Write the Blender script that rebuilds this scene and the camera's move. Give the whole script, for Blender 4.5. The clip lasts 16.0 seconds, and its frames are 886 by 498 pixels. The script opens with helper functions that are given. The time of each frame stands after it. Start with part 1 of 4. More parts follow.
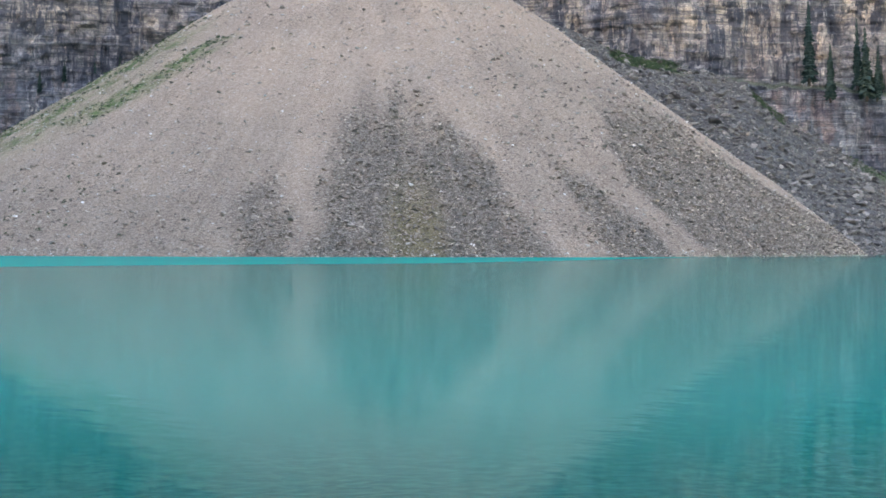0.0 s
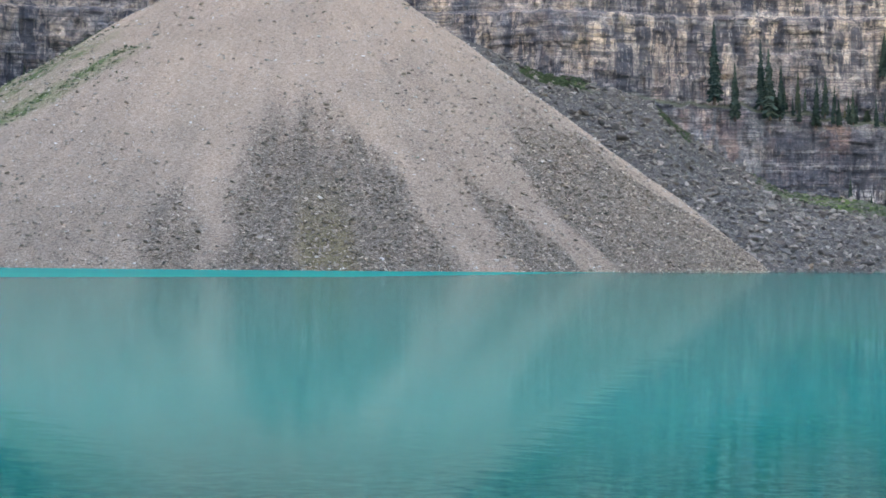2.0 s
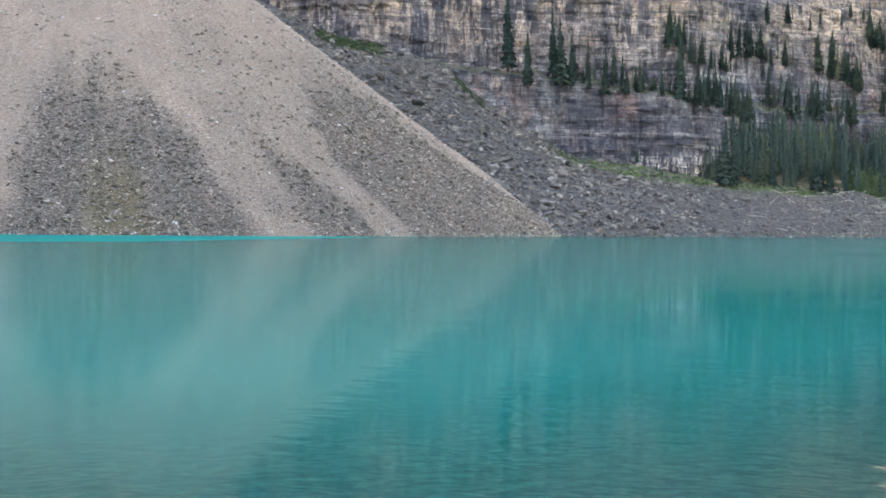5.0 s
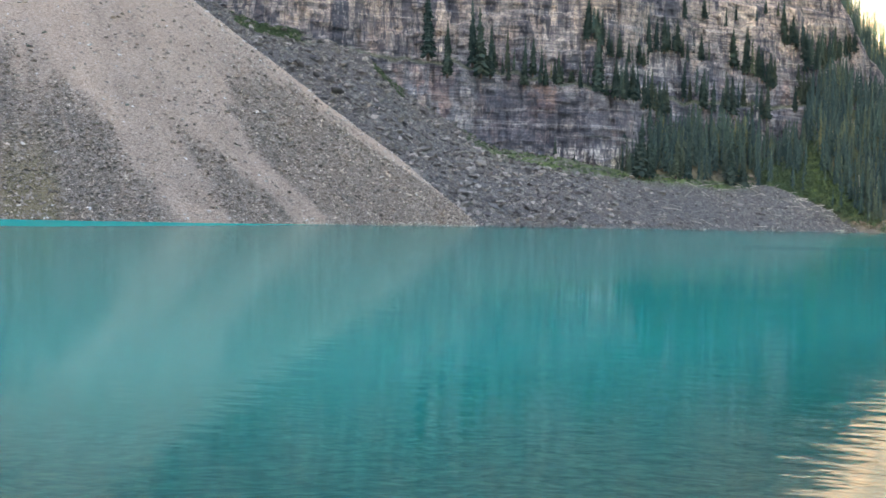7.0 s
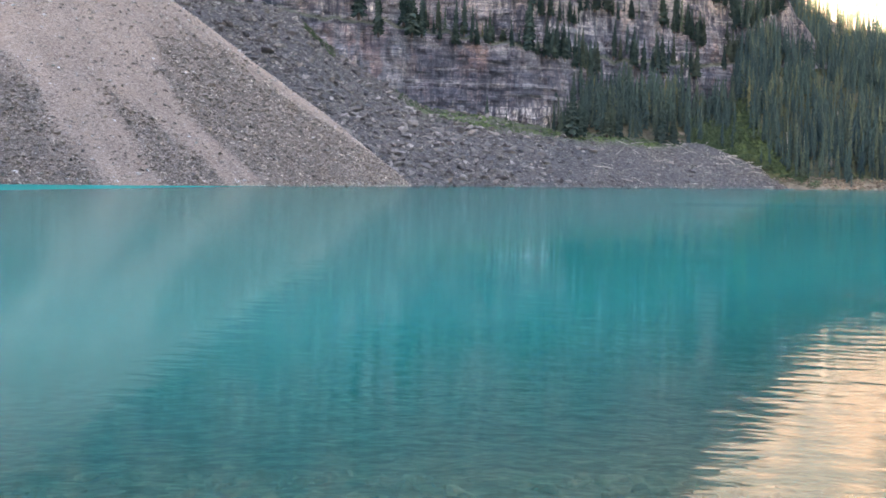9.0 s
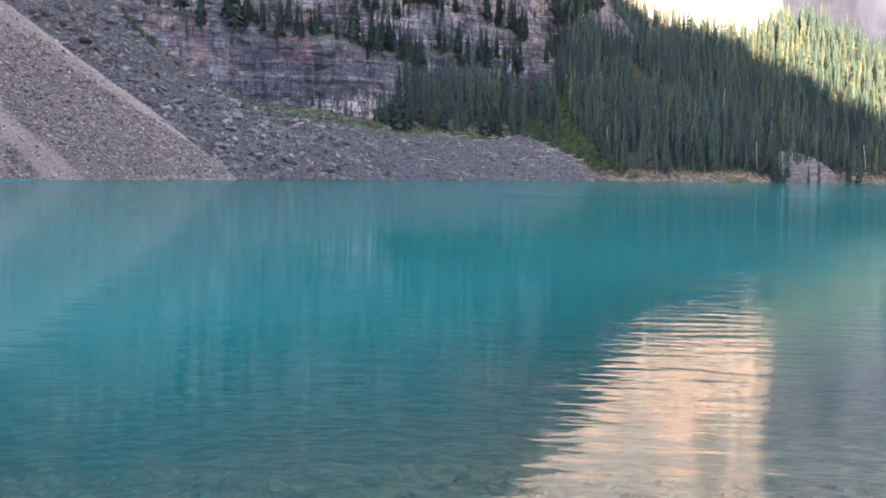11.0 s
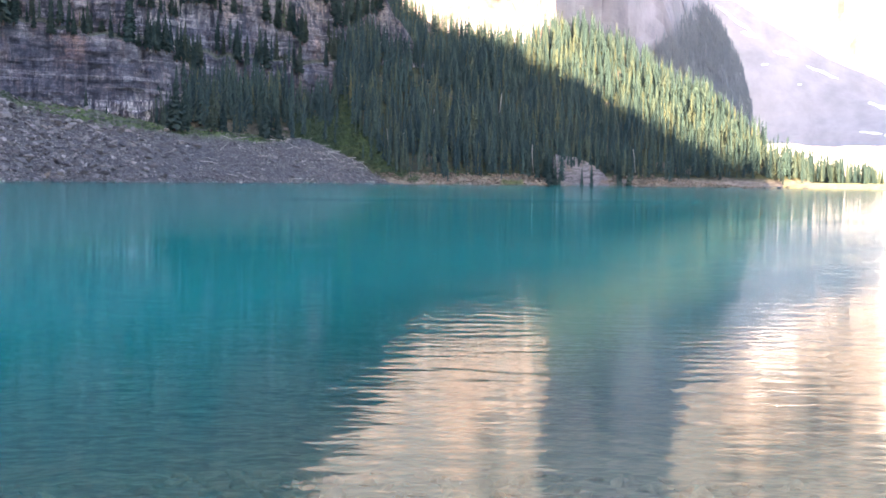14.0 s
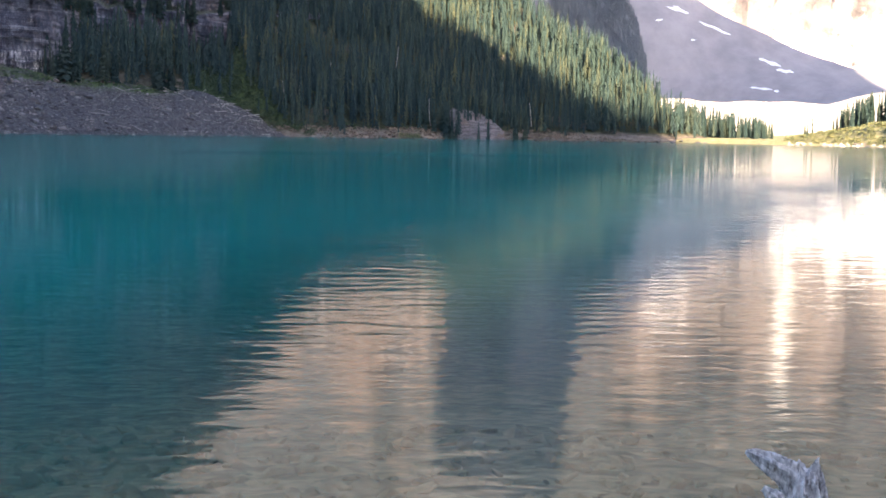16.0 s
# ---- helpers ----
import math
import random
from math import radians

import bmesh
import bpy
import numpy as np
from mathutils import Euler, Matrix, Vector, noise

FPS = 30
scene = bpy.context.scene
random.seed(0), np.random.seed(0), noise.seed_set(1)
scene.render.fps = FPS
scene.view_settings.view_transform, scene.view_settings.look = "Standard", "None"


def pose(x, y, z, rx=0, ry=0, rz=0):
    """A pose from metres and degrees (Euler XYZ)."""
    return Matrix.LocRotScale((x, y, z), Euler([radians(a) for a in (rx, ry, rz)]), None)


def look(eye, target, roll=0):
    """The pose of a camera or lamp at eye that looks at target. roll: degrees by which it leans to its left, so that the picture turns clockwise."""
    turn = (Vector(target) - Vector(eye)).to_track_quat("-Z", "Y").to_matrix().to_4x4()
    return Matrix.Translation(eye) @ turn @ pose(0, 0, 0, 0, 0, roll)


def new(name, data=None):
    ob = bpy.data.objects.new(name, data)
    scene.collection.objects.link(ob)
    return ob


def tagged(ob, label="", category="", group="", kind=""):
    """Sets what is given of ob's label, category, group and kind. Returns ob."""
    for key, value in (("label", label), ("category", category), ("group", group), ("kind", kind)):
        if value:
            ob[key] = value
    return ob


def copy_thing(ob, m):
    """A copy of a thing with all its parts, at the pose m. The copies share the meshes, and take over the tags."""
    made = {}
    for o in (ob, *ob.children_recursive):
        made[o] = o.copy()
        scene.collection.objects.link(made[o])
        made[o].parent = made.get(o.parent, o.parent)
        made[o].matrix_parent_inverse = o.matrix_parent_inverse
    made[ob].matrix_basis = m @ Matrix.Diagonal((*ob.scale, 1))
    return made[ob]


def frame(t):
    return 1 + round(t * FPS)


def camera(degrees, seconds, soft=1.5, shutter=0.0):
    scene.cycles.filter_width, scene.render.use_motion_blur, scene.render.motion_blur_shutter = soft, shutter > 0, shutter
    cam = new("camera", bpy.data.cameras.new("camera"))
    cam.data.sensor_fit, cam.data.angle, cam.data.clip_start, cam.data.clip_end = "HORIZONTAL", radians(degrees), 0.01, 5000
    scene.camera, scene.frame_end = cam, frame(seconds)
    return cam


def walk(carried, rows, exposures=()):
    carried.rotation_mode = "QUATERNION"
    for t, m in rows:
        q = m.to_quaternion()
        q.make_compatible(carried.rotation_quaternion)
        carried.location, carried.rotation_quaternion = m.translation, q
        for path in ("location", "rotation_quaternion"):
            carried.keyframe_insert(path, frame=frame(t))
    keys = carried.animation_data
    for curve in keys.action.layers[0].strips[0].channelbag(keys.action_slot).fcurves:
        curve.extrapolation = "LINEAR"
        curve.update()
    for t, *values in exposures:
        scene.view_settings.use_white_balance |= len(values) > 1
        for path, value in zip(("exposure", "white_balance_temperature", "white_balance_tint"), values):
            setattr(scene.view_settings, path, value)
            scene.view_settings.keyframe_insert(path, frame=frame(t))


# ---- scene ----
# ---- camera: held at arm's length and turned on the spot ----
cam = camera(36.0, 16.0, 1.7)
EYE, REACH = 1.6, 0.4
# seconds, yaw, pitch, roll
ROWS = [
    (0.0, 0.00, -0.07, 0.14),
    (0.5, -0.85, -0.03, 0.24),
    (1.0, -1.82, 0.03, 0.19),
    (1.5, -2.69, 0.34, 0.38),
    (2.0, -3.80, 0.54, 0.55),
    (2.5, -5.15, 0.42, 0.61),
    (3.0, -6.80, 0.62, 0.69),
    (3.5, -8.25, 0.25, 0.62),
    (4.0, -9.63, 0.23, 0.53),
    (4.5, -10.75, -0.31, 0.31),
    (5.0, -12.35, -0.88, 0.54),
    (7.5, -16.50, -1.39, 1.24),
    (8.0, -17.18, -1.64, 1.14),
    (8.5, -17.44, -2.17, 0.98),
    (9.0, -18.64, -2.92, 0.73),
    (11.5, -27.84, -2.92, 0.39),
    (12.0, -29.83, -2.73, 0.15),
    (12.5, -31.76, -2.65, 0.23),
    (13.0, -32.87, -2.75, 0.50),
    (13.5, -34.30, -2.69, 0.56),
    (14.0, -35.08, -2.93, 0.67),
    (14.5, -35.46, -3.75, 0.28),
    (15.0, -37.54, -3.84, 0.81),
    (15.5, -38.75, -4.00, 0.74),
    (16.0, -39.44, -4.82, 0.92),
]


def eye_pose(yaw, pitch, roll):
    a = radians(-yaw)
    return pose(REACH * math.sin(a), REACH * math.cos(a), EYE, 0, 0, yaw) @ pose(0, 0, 0, 90 + pitch, 0, 0) @ pose(0, 0, 0, 0, 0, roll)


walk(cam, [(t, eye_pose(y, p, r)) for t, y, p, r in ROWS],
     exposures=[(0.0, 3.68, 6900, 10), (5.0, 3.70, 6900, 9), (7.5, 3.67, 6850, 9), (9.0, 3.73, 6750, 18), (11.4, 3.51, 6250, 26), (12.5, 3.49, 6050, 22), (14.5, 3.43, 5920, 22), (15.2, 3.07, 5850, 22), (16.0, 2.61, 5830, 23)])

# ---- light: low morning sun from behind, blocked by an unseen ridge added at the back; clear sky ----
SUN_EL, SUN_AZ = 20.0, 200.0
world = bpy.data.worlds.new("world")
scene.world = world
world.use_nodes = True
wn = world.node_tree
sky = wn.nodes.new("ShaderNodeTexSky")
sky.sky_type, sky.sun_disc = "NISHITA", False
sky.sun_elevation, sky.sun_rotation = radians(SUN_EL), radians(SUN_AZ)
sky.air_density, sky.dust_density, sky.ozone_density = 1.0, 2.0, 1.0
wn.nodes["Background"].inputs["Strength"].default_value = 0.086
wn.links.new(sky.outputs[0], wn.nodes["Background"].inputs["Color"])
lamp = bpy.data.lights.new("sun", "SUN")
lamp.energy, lamp.angle, lamp.color = 5.0, radians(0.4), (1.0, 0.75, 0.41)
sun = new("sun", lamp)
sun_way = Vector((math.sin(radians(SUN_AZ)) * math.cos(radians(SUN_EL)), math.cos(radians(SUN_AZ)) * math.cos(radians(SUN_EL)), math.sin(radians(SUN_EL))))
sun.matrix_world = look(sun_way * 900, (0, 0, 0))

# ---- materials ----


def material(name, rough=0.9):
    m = bpy.data.materials.new(name)
    m.use_nodes = True
    b = m.node_tree.nodes["Principled BSDF"]
    b.inputs["Roughness"].default_value = rough
    b.inputs["Specular IOR Level"].default_value = 0.25
    return m, m.node_tree, b


def coords(nt, scale=(1, 1, 1)):
    """World-sized coordinates, stretched by scale."""
    g = nt.nodes.new("ShaderNodeNewGeometry")
    v = nt.nodes.new("ShaderNodeVectorMath")
    v.operation = "MULTIPLY"
    v.inputs[1].default_value = scale
    nt.links.new(g.outputs["Position"], v.inputs[0])
    return v.outputs[0]


def grain(nt, scale, detail=4.0, stretch=(1, 1, 1), rough=0.6, distortion=0.0):
    n = nt.nodes.new("ShaderNodeTexNoise")
    n.inputs["Scale"].default_value, n.inputs["Detail"].default_value = scale, detail
    n.inputs["Roughness"].default_value, n.inputs["Distortion"].default_value = rough, distortion
    nt.links.new(coords(nt, stretch), n.inputs["Vector"])
    return n.outputs["Fac"]


def ramp(nt, fac, stops, smooth=False):
    r = nt.nodes.new("ShaderNodeValToRGB")
    if smooth:
        r.color_ramp.interpolation = "EASE"
    e = r.color_ramp.elements
    while len(e) < len(stops):
        e.new(0.5)
    for el, (p, c) in zip(e, stops):
        el.position = p
        el.color = (*c, 1) if len(c) == 3 else (c[0], c[0], c[0], 1)
    nt.links.new(fac, r.inputs[0])
    return r.outputs[0]


def blend(nt, fac, a, b, kind="MIX"):
    m = nt.nodes.new("ShaderNodeMix")
    m.data_type, m.blend_type = "RGBA", kind
    for sock, val in ((m.inputs[0], fac), (m.inputs[6], a), (m.inputs[7], b)):
        if isinstance(val, (int, float)):
            sock.default_value = val
        elif isinstance(val, tuple):
            sock.default_value = (*val, 1)
        else:
            nt.links.new(val, sock)
    return m.outputs[2]


def times(nt, a, b, op="MULTIPLY"):
    m = nt.nodes.new("ShaderNodeMath")
    m.operation = "MULTIPLY" if op == "LEVEL" else op
    m.use_clamp = op not in ("ADD", "LEVEL")
    for sock, val in zip(m.inputs, (a, b)):
        if isinstance(val, (int, float)):
            sock.default_value = val
        else:
            nt.links.new(val, sock)
    return m.outputs[0]


def attribute(nt, name):
    a = nt.nodes.new("ShaderNodeAttribute")
    a.attribute_name = name
    return a.outputs["Fac"]


def relief(nt, b, height, distance, strength=1.0):
    n = nt.nodes.new("ShaderNodeBump")
    n.inputs["Distance"].default_value, n.inputs["Strength"].default_value = distance, strength
    nt.links.new(height, n.inputs["Height"])
    nt.links.new(n.outputs[0], b.inputs["Normal"])


def paint(nt, b, colour):
    nt.links.new(colour, b.inputs["Base Color"])


def blocks(nt, scale, stretch, wander=0.25):
    """Fractured rock: a random value for each block, and the distance to its nearest crack."""
    n = nt.nodes.new("ShaderNodeTexNoise")
    n.inputs["Scale"].default_value, n.inputs["Detail"].default_value = scale * 1.5, 3
    base = coords(nt, stretch)
    nt.links.new(base, n.inputs["Vector"])
    s = nt.nodes.new("ShaderNodeVectorMath")
    s.operation = "MULTIPLY_ADD"
    s.inputs[1].default_value = (wander / scale,) * 3
    nt.links.new(n.outputs["Color"], s.inputs[0])
    nt.links.new(base, s.inputs[2])
    out = []
    for feature in ("F1", "DISTANCE_TO_EDGE"):
        v = nt.nodes.new("ShaderNodeTexVoronoi")
        v.feature = feature
        v.inputs["Scale"].default_value = scale
        nt.links.new(s.outputs[0], v.inputs["Vector"])
        out.append(v.outputs["Color"] if feature == "F1" else v.outputs["Distance"])
    return out


def scree_material():
    m, nt, b = material("fine_scree")
    fine = grain(nt, 2.0, 6, (0.8, 0.8, 2.0), 0.85)
    broad = grain(nt, 0.045, 5, (1, 1, 0.5), 0.65)
    pale = ramp(nt, fine, [(0.34, (0.184, 0.142, 0.111)), (0.5, (0.352, 0.27, 0.21)), (0.66, (0.515, 0.433, 0.36))])
    dark = ramp(nt, fine, [(0.36, (0.055, 0.046, 0.04)), (0.5, (0.152, 0.127, 0.106)), (0.66, (0.45, 0.4, 0.35))])
    body = blend(nt, attribute(nt, "coarse"), pale, dark)
    body = blend(nt, times(nt, attribute(nt, "green"), ramp(nt, grain(nt, 0.25, 4), [(0.4, (0.2,)), (0.6, (1,))])), body, (0.1, 0.14, 0.05))
    body = blend(nt, times(nt, attribute(nt, "olive"), 0.45), body, (0.17, 0.14, 0.035))
    body = blend(nt, 1.0, body, ramp(nt, attribute(nt, "lane"), [(0.2, (0.93, 0.93, 0.935)), (0.5, (1.0, 1.0, 1.0)), (0.8, (1.05, 1.045, 1.04))]), "MULTIPLY")
    body = blend(nt, 0.6, body, ramp(nt, broad, [(0.34, (0.78, 0.76, 0.75)), (0.5, (1.0, 0.98, 0.97)), (0.66, (1.14, 1.1, 1.06))]), "MULTIPLY")
    paint(nt, b, body)
    relief(nt, b, fine, 0.4)
    return m


def cliff_material():
    """Thin-bedded limestone: grey and mauve below, buff with dark water stains above, rust in the joints."""
    m, nt, b = material("banded_cliff_rock")
    strata = grain(nt, 0.55, 6, (0.07, 0.07, 1.7), 0.72, 0.4)
    beds = grain(nt, 0.62, 2, (0.035, 0.035, 1.25), 0.55, 0.3)
    ply = grain(nt, 1.5, 2, (0.06, 0.06, 1.3), 0.5, 0.2)
    patch = grain(nt, 0.06, 5, (1, 1, 0.6), 0.65, 0.6)
    rust = grain(nt, 0.16, 5, (1, 1, 0.5), 0.65, 0.9)
    streak = grain(nt, 0.38, 5, (1, 1, 0.13), 0.72, 0.6)
    thin = grain(nt, 0.9, 4, (1, 1, 0.09), 0.65, 0.3)
    blot = grain(nt, 0.07, 4, (1, 1, 0.7), 0.6, 0.5)
    fine = grain(nt, 1.3, 7, (1, 1, 1.8), 0.8)
    body = ramp(nt, strata, [(0.3, (0.105, 0.109, 0.132)), (0.45, (0.165, 0.166, 0.187)), (0.58, (0.235, 0.228, 0.238)), (0.72, (0.142, 0.143, 0.162))])
    body = blend(nt, ramp(nt, rust, [(0.5, (0.0,)), (0.6, (0.6,))]), body, (0.25, 0.172, 0.145))
    body = blend(nt, times(nt, attribute(nt, "pale"), ramp(nt, patch, [(0.36, (0.1,)), (0.52, (0.9,))])), body, (0.48, 0.378, 0.288))
    body = blend(nt, times(nt, attribute(nt, "clean"), 0.75), body, ramp(nt, strata, [(0.35, (0.2, 0.206, 0.222)), (0.65, (0.3, 0.3, 0.306))]))
    stain = times(nt, ramp(nt, streak, [(0.47, (0.0,)), (0.525, (0.86,))]), ramp(nt, blot, [(0.4, (0.15,)), (0.5, (1,))]))
    stain = times(nt, stain, times(nt, 1.0, times(nt, attribute(nt, "clean"), 0.9), "SUBTRACT"))
    body = blend(nt, stain, body, (0.046, 0.05, 0.066))
    lime = times(nt, ramp(nt, thin, [(0.36, (0.8,)), (0.42, (0.0,))]), ramp(nt, blot, [(0.48, (0.0,)), (0.58, (1,))]))
    body = blend(nt, lime, body, (0.47, 0.425, 0.375))
    body = blend(nt, times(nt, attribute(nt, "varnish"), ramp(nt, strata, [(0.35, (0.6,)), (0.65, (0.3,))])), body, (0.115, 0.11, 0.118))
    body = blend(nt, times(nt, attribute(nt, "crust"), ramp(nt, thin, [(0.47, (0.95,)), (0.52, (0.0,))])), body, (0.62, 0.575, 0.525))
    body = blend(nt, times(nt, attribute(nt, "rusty"), ramp(nt, rust, [(0.44, (0.05,)), (0.56, (0.6,))])), body, (0.3, 0.19, 0.155))
    body = blend(nt, ramp(nt, beds, [(0.36, (0.6,)), (0.39, (0.0,))]), body, (0.06, 0.062, 0.075))
    body = blend(nt, ramp(nt, ply, [(0.36, (0.5,)), (0.41, (0.0,))]), body, (0.07, 0.071, 0.085))
    body = blend(nt, ramp(nt, beds, [(0.6, (0.0,)), (0.64, (0.4,))]), body, (0.4, 0.378, 0.355))
    joint = grain(nt, 0.4, 3, (1, 1, 0.07), 0.55, 0.5)
    body = blend(nt, ramp(nt, joint, [(0.475, (0.0,)), (0.5, (0.6,)), (0.525, (0.0,))]), body, (0.06, 0.062, 0.076))
    body = blend(nt, ramp(nt, beds, [(0.475, (0.0,)), (0.5, (0.55,)), (0.525, (0.0,))]), body, (0.06, 0.062, 0.076))
    body = blend(nt, 0.6, body, ramp(nt, fine, [(0.34, (0.5, 0.5, 0.53)), (0.62, (1.4, 1.38, 1.34))]), "MULTIPLY")
    for scale, stretch, k, gap in ((0.12, (0.8, 0.8, 0.55), 0.4, 0.03), (0.33, (0.75, 0.75, 0.9), 0.5, 0.07), (0.8, (0.6, 0.6, 1.3), 0.38, 0.1)):
        tone, crack = blocks(nt, scale, stretch, 0.12)
        body = blend(nt, k, body, ramp(nt, tone, [(0.2, (0.5, 0.51, 0.56)), (0.5, (1.0, 1.0, 1.0)), (0.85, (1.5, 1.43, 1.33))]), "MULTIPLY")
        body = blend(nt, ramp(nt, crack, [(gap * 0.3, (0.28,)), (gap, (0.0,))]), body, (0.055, 0.057, 0.07))
    broad = grain(nt, 0.028, 4, (1, 1, 1.6), 0.6, 0.6)
    body = blend(nt, 0.6, body, ramp(nt, broad, [(0.38, (0.62, 0.65, 0.74)), (0.5, (0.97, 0.97, 0.99)), (0.62, (1.22, 1.16, 1.07))]), "MULTIPLY")
    body = blend(nt, 1.0, body, (0.99, 1.075, 1.18), "MULTIPLY")
    body = blend(nt, attribute(nt, "green"), body, (0.06, 0.08, 0.032))
    paint(nt, b, body)
    relief(nt, b, times(nt, fine, times(nt, beds, joint, "ADD"), "ADD"), 0.8)
    return m


def talus_material(name="grey_boulder_rock", tint=(0.98, 0.92, 0.88)):
    m, nt, b = material(name)
    g = nt.nodes.new("ShaderNodeNewGeometry")
    fine = grain(nt, 1.2, 6, (1, 1, 1.3), 0.7)
    rnd = g.outputs["Random Per Island"]
    body = ramp(nt, rnd, [(0.0, (0.085, 0.087, 0.092)), (0.5, (0.163, 0.163, 0.166)), (0.9, (0.24, 0.237, 0.235)), (1.0, (0.36, 0.355, 0.348))])
    body = blend(nt, 0.8, body, ramp(nt, fine, [(0.3, (0.55, 0.55, 0.55)), (0.7, (1.2, 1.2, 1.18))]), "MULTIPLY")
    paint(nt, b, blend(nt, 1.0, body, tint, "MULTIPLY"))
    relief(nt, b, fine, 0.5)
    return m


def pale_scree_material():
    m, nt, b = material("pale_scree_stone")
    g = nt.nodes.new("ShaderNodeNewGeometry")
    fine = grain(nt, 1.5, 5)
    body = ramp(nt, g.outputs["Random Per Island"], [(0.0, (0.26, 0.22, 0.19)), (0.5, (0.38, 0.325, 0.28)), (0.85, (0.5, 0.46, 0.415)), (1.0, (0.68, 0.65, 0.62))])
    body = blend(nt, 0.6, body, ramp(nt, fine, [(0.3, (0.65, 0.65, 0.65)), (0.7, (1.2, 1.2, 1.18))]), "MULTIPLY")
    paint(nt, b, body)
    return m


def bank_material():
    m, nt, b = material("talus_ground")
    fine = grain(nt, 0.8, 6, (1, 1, 1.4), 0.75)
    # dark stops put the shade of the gaps between blocks into the colour
    body = ramp(nt, fine, [(0.34, (0.03, 0.031, 0.033)), (0.55, (0.115, 0.113, 0.112)), (0.74, (0.23, 0.226, 0.22))])
    body = blend(nt, times(nt, attribute(nt, "green"), ramp(nt, grain(nt, 0.2, 4), [(0.4, (0.25,)), (0.6, (1,))])), body, (0.085, 0.13, 0.035))
    paint(nt, b, body)
    relief(nt, b, fine, 1.0)
    return m


def forest_floor_material():
    m, nt, b = material("forest_floor")
    fine = grain(nt, 0.5, 5)
    patch = grain(nt, 0.05, 3)
    body = ramp(nt, fine, [(0.3, (0.022, 0.028, 0.015)), (0.7, (0.06, 0.07, 0.03))])
    body = blend(nt, ramp(nt, patch, [(0.52, (0,)), (0.66, (0.7,))]), body, (0.1, 0.095, 0.07))
    body = blend(nt, attribute(nt, "rocky"), body, ramp(nt, fine, [(0.3, (0.105, 0.087, 0.066)), (0.7, (0.28, 0.235, 0.185))]))
    body = blend(nt, attribute(nt, "shrub"), body, ramp(nt, fine, [(0.3, (0.03, 0.05, 0.016)), (0.7, (0.07, 0.11, 0.03))]))
    paint(nt, b, body)
    relief(nt, b, fine, 1.0)
    return m


def needle_material():
    """Fir green that differs from tree to tree, darker between the boughs."""
    m, nt, b = material("fir_needles", 0.85)
    b.inputs["Specular IOR Level"].default_value = 0.06
    body = ramp(nt, attribute(nt, "tone"), [(0.0, (0.024, 0.043, 0.048)), (0.45, (0.04, 0.068, 0.066)), (0.8, (0.085, 0.096, 0.061)), (1.0, (0.14, 0.136, 0.07))])
    stand = grain(nt, 0.05, 3, (1, 1, 0.3))
    body = blend(nt, 0.6, body, ramp(nt, stand, [(0.36, (0.75, 0.8, 0.88)), (0.62, (1.25, 1.2, 1.05))]), "MULTIPLY")
    body = blend(nt, 0.4, body, ramp(nt, grain(nt, 2.0, 4), [(0.35, (0.5, 0.5, 0.5)), (0.65, (1.4, 1.4, 1.3))]), "MULTIPLY")
    paint(nt, b, body)
    return m


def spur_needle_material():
    m, nt, b = material("hazed_fir_needles", 0.85)
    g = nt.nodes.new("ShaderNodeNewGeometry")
    # needles paled towards blue: the haze of distance is in the colour
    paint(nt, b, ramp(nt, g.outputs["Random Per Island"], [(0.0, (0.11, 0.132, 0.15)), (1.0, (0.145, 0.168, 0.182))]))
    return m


def shrub_material(name="shrub_leaves", k=1.0, warm=1.0):
    m, nt, b = material(name, 0.7)
    g = nt.nodes.new("ShaderNodeNewGeometry")
    paint(nt, b, ramp(nt, g.outputs["Random Per Island"], [(0.0, (0.028 * k * warm, 0.05 * k, 0.026 * k)), (0.6, (0.046 * k * warm, 0.08 * k, 0.038 * k)), (1.0, (0.085 * k * warm, 0.12 * k, 0.055 * k))]))
    return m


def bark_material(name="bark", a=(0.05, 0.042, 0.036), c=(0.13, 0.11, 0.095), size=3.0, along=0.3, depth=0.05, sharp=0.15):
    m, nt, b = material(name)
    n = grain(nt, size, 5, (1, 1, along))
    paint(nt, b, ramp(nt, n, [(0.47 - sharp, a), (0.47 + sharp, c)]))
    relief(nt, b, n, depth)
    return m


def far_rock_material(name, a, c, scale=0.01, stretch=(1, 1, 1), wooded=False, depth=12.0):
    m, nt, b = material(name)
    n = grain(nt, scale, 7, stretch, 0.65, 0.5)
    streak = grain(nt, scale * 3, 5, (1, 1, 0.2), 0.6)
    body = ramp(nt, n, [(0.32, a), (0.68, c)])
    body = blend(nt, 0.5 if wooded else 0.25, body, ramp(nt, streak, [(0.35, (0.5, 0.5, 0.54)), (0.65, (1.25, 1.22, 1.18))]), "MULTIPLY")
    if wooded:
        # wood colour lightened and blued to stand in for haze
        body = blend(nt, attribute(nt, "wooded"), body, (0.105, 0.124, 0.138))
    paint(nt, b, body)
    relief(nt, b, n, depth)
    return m


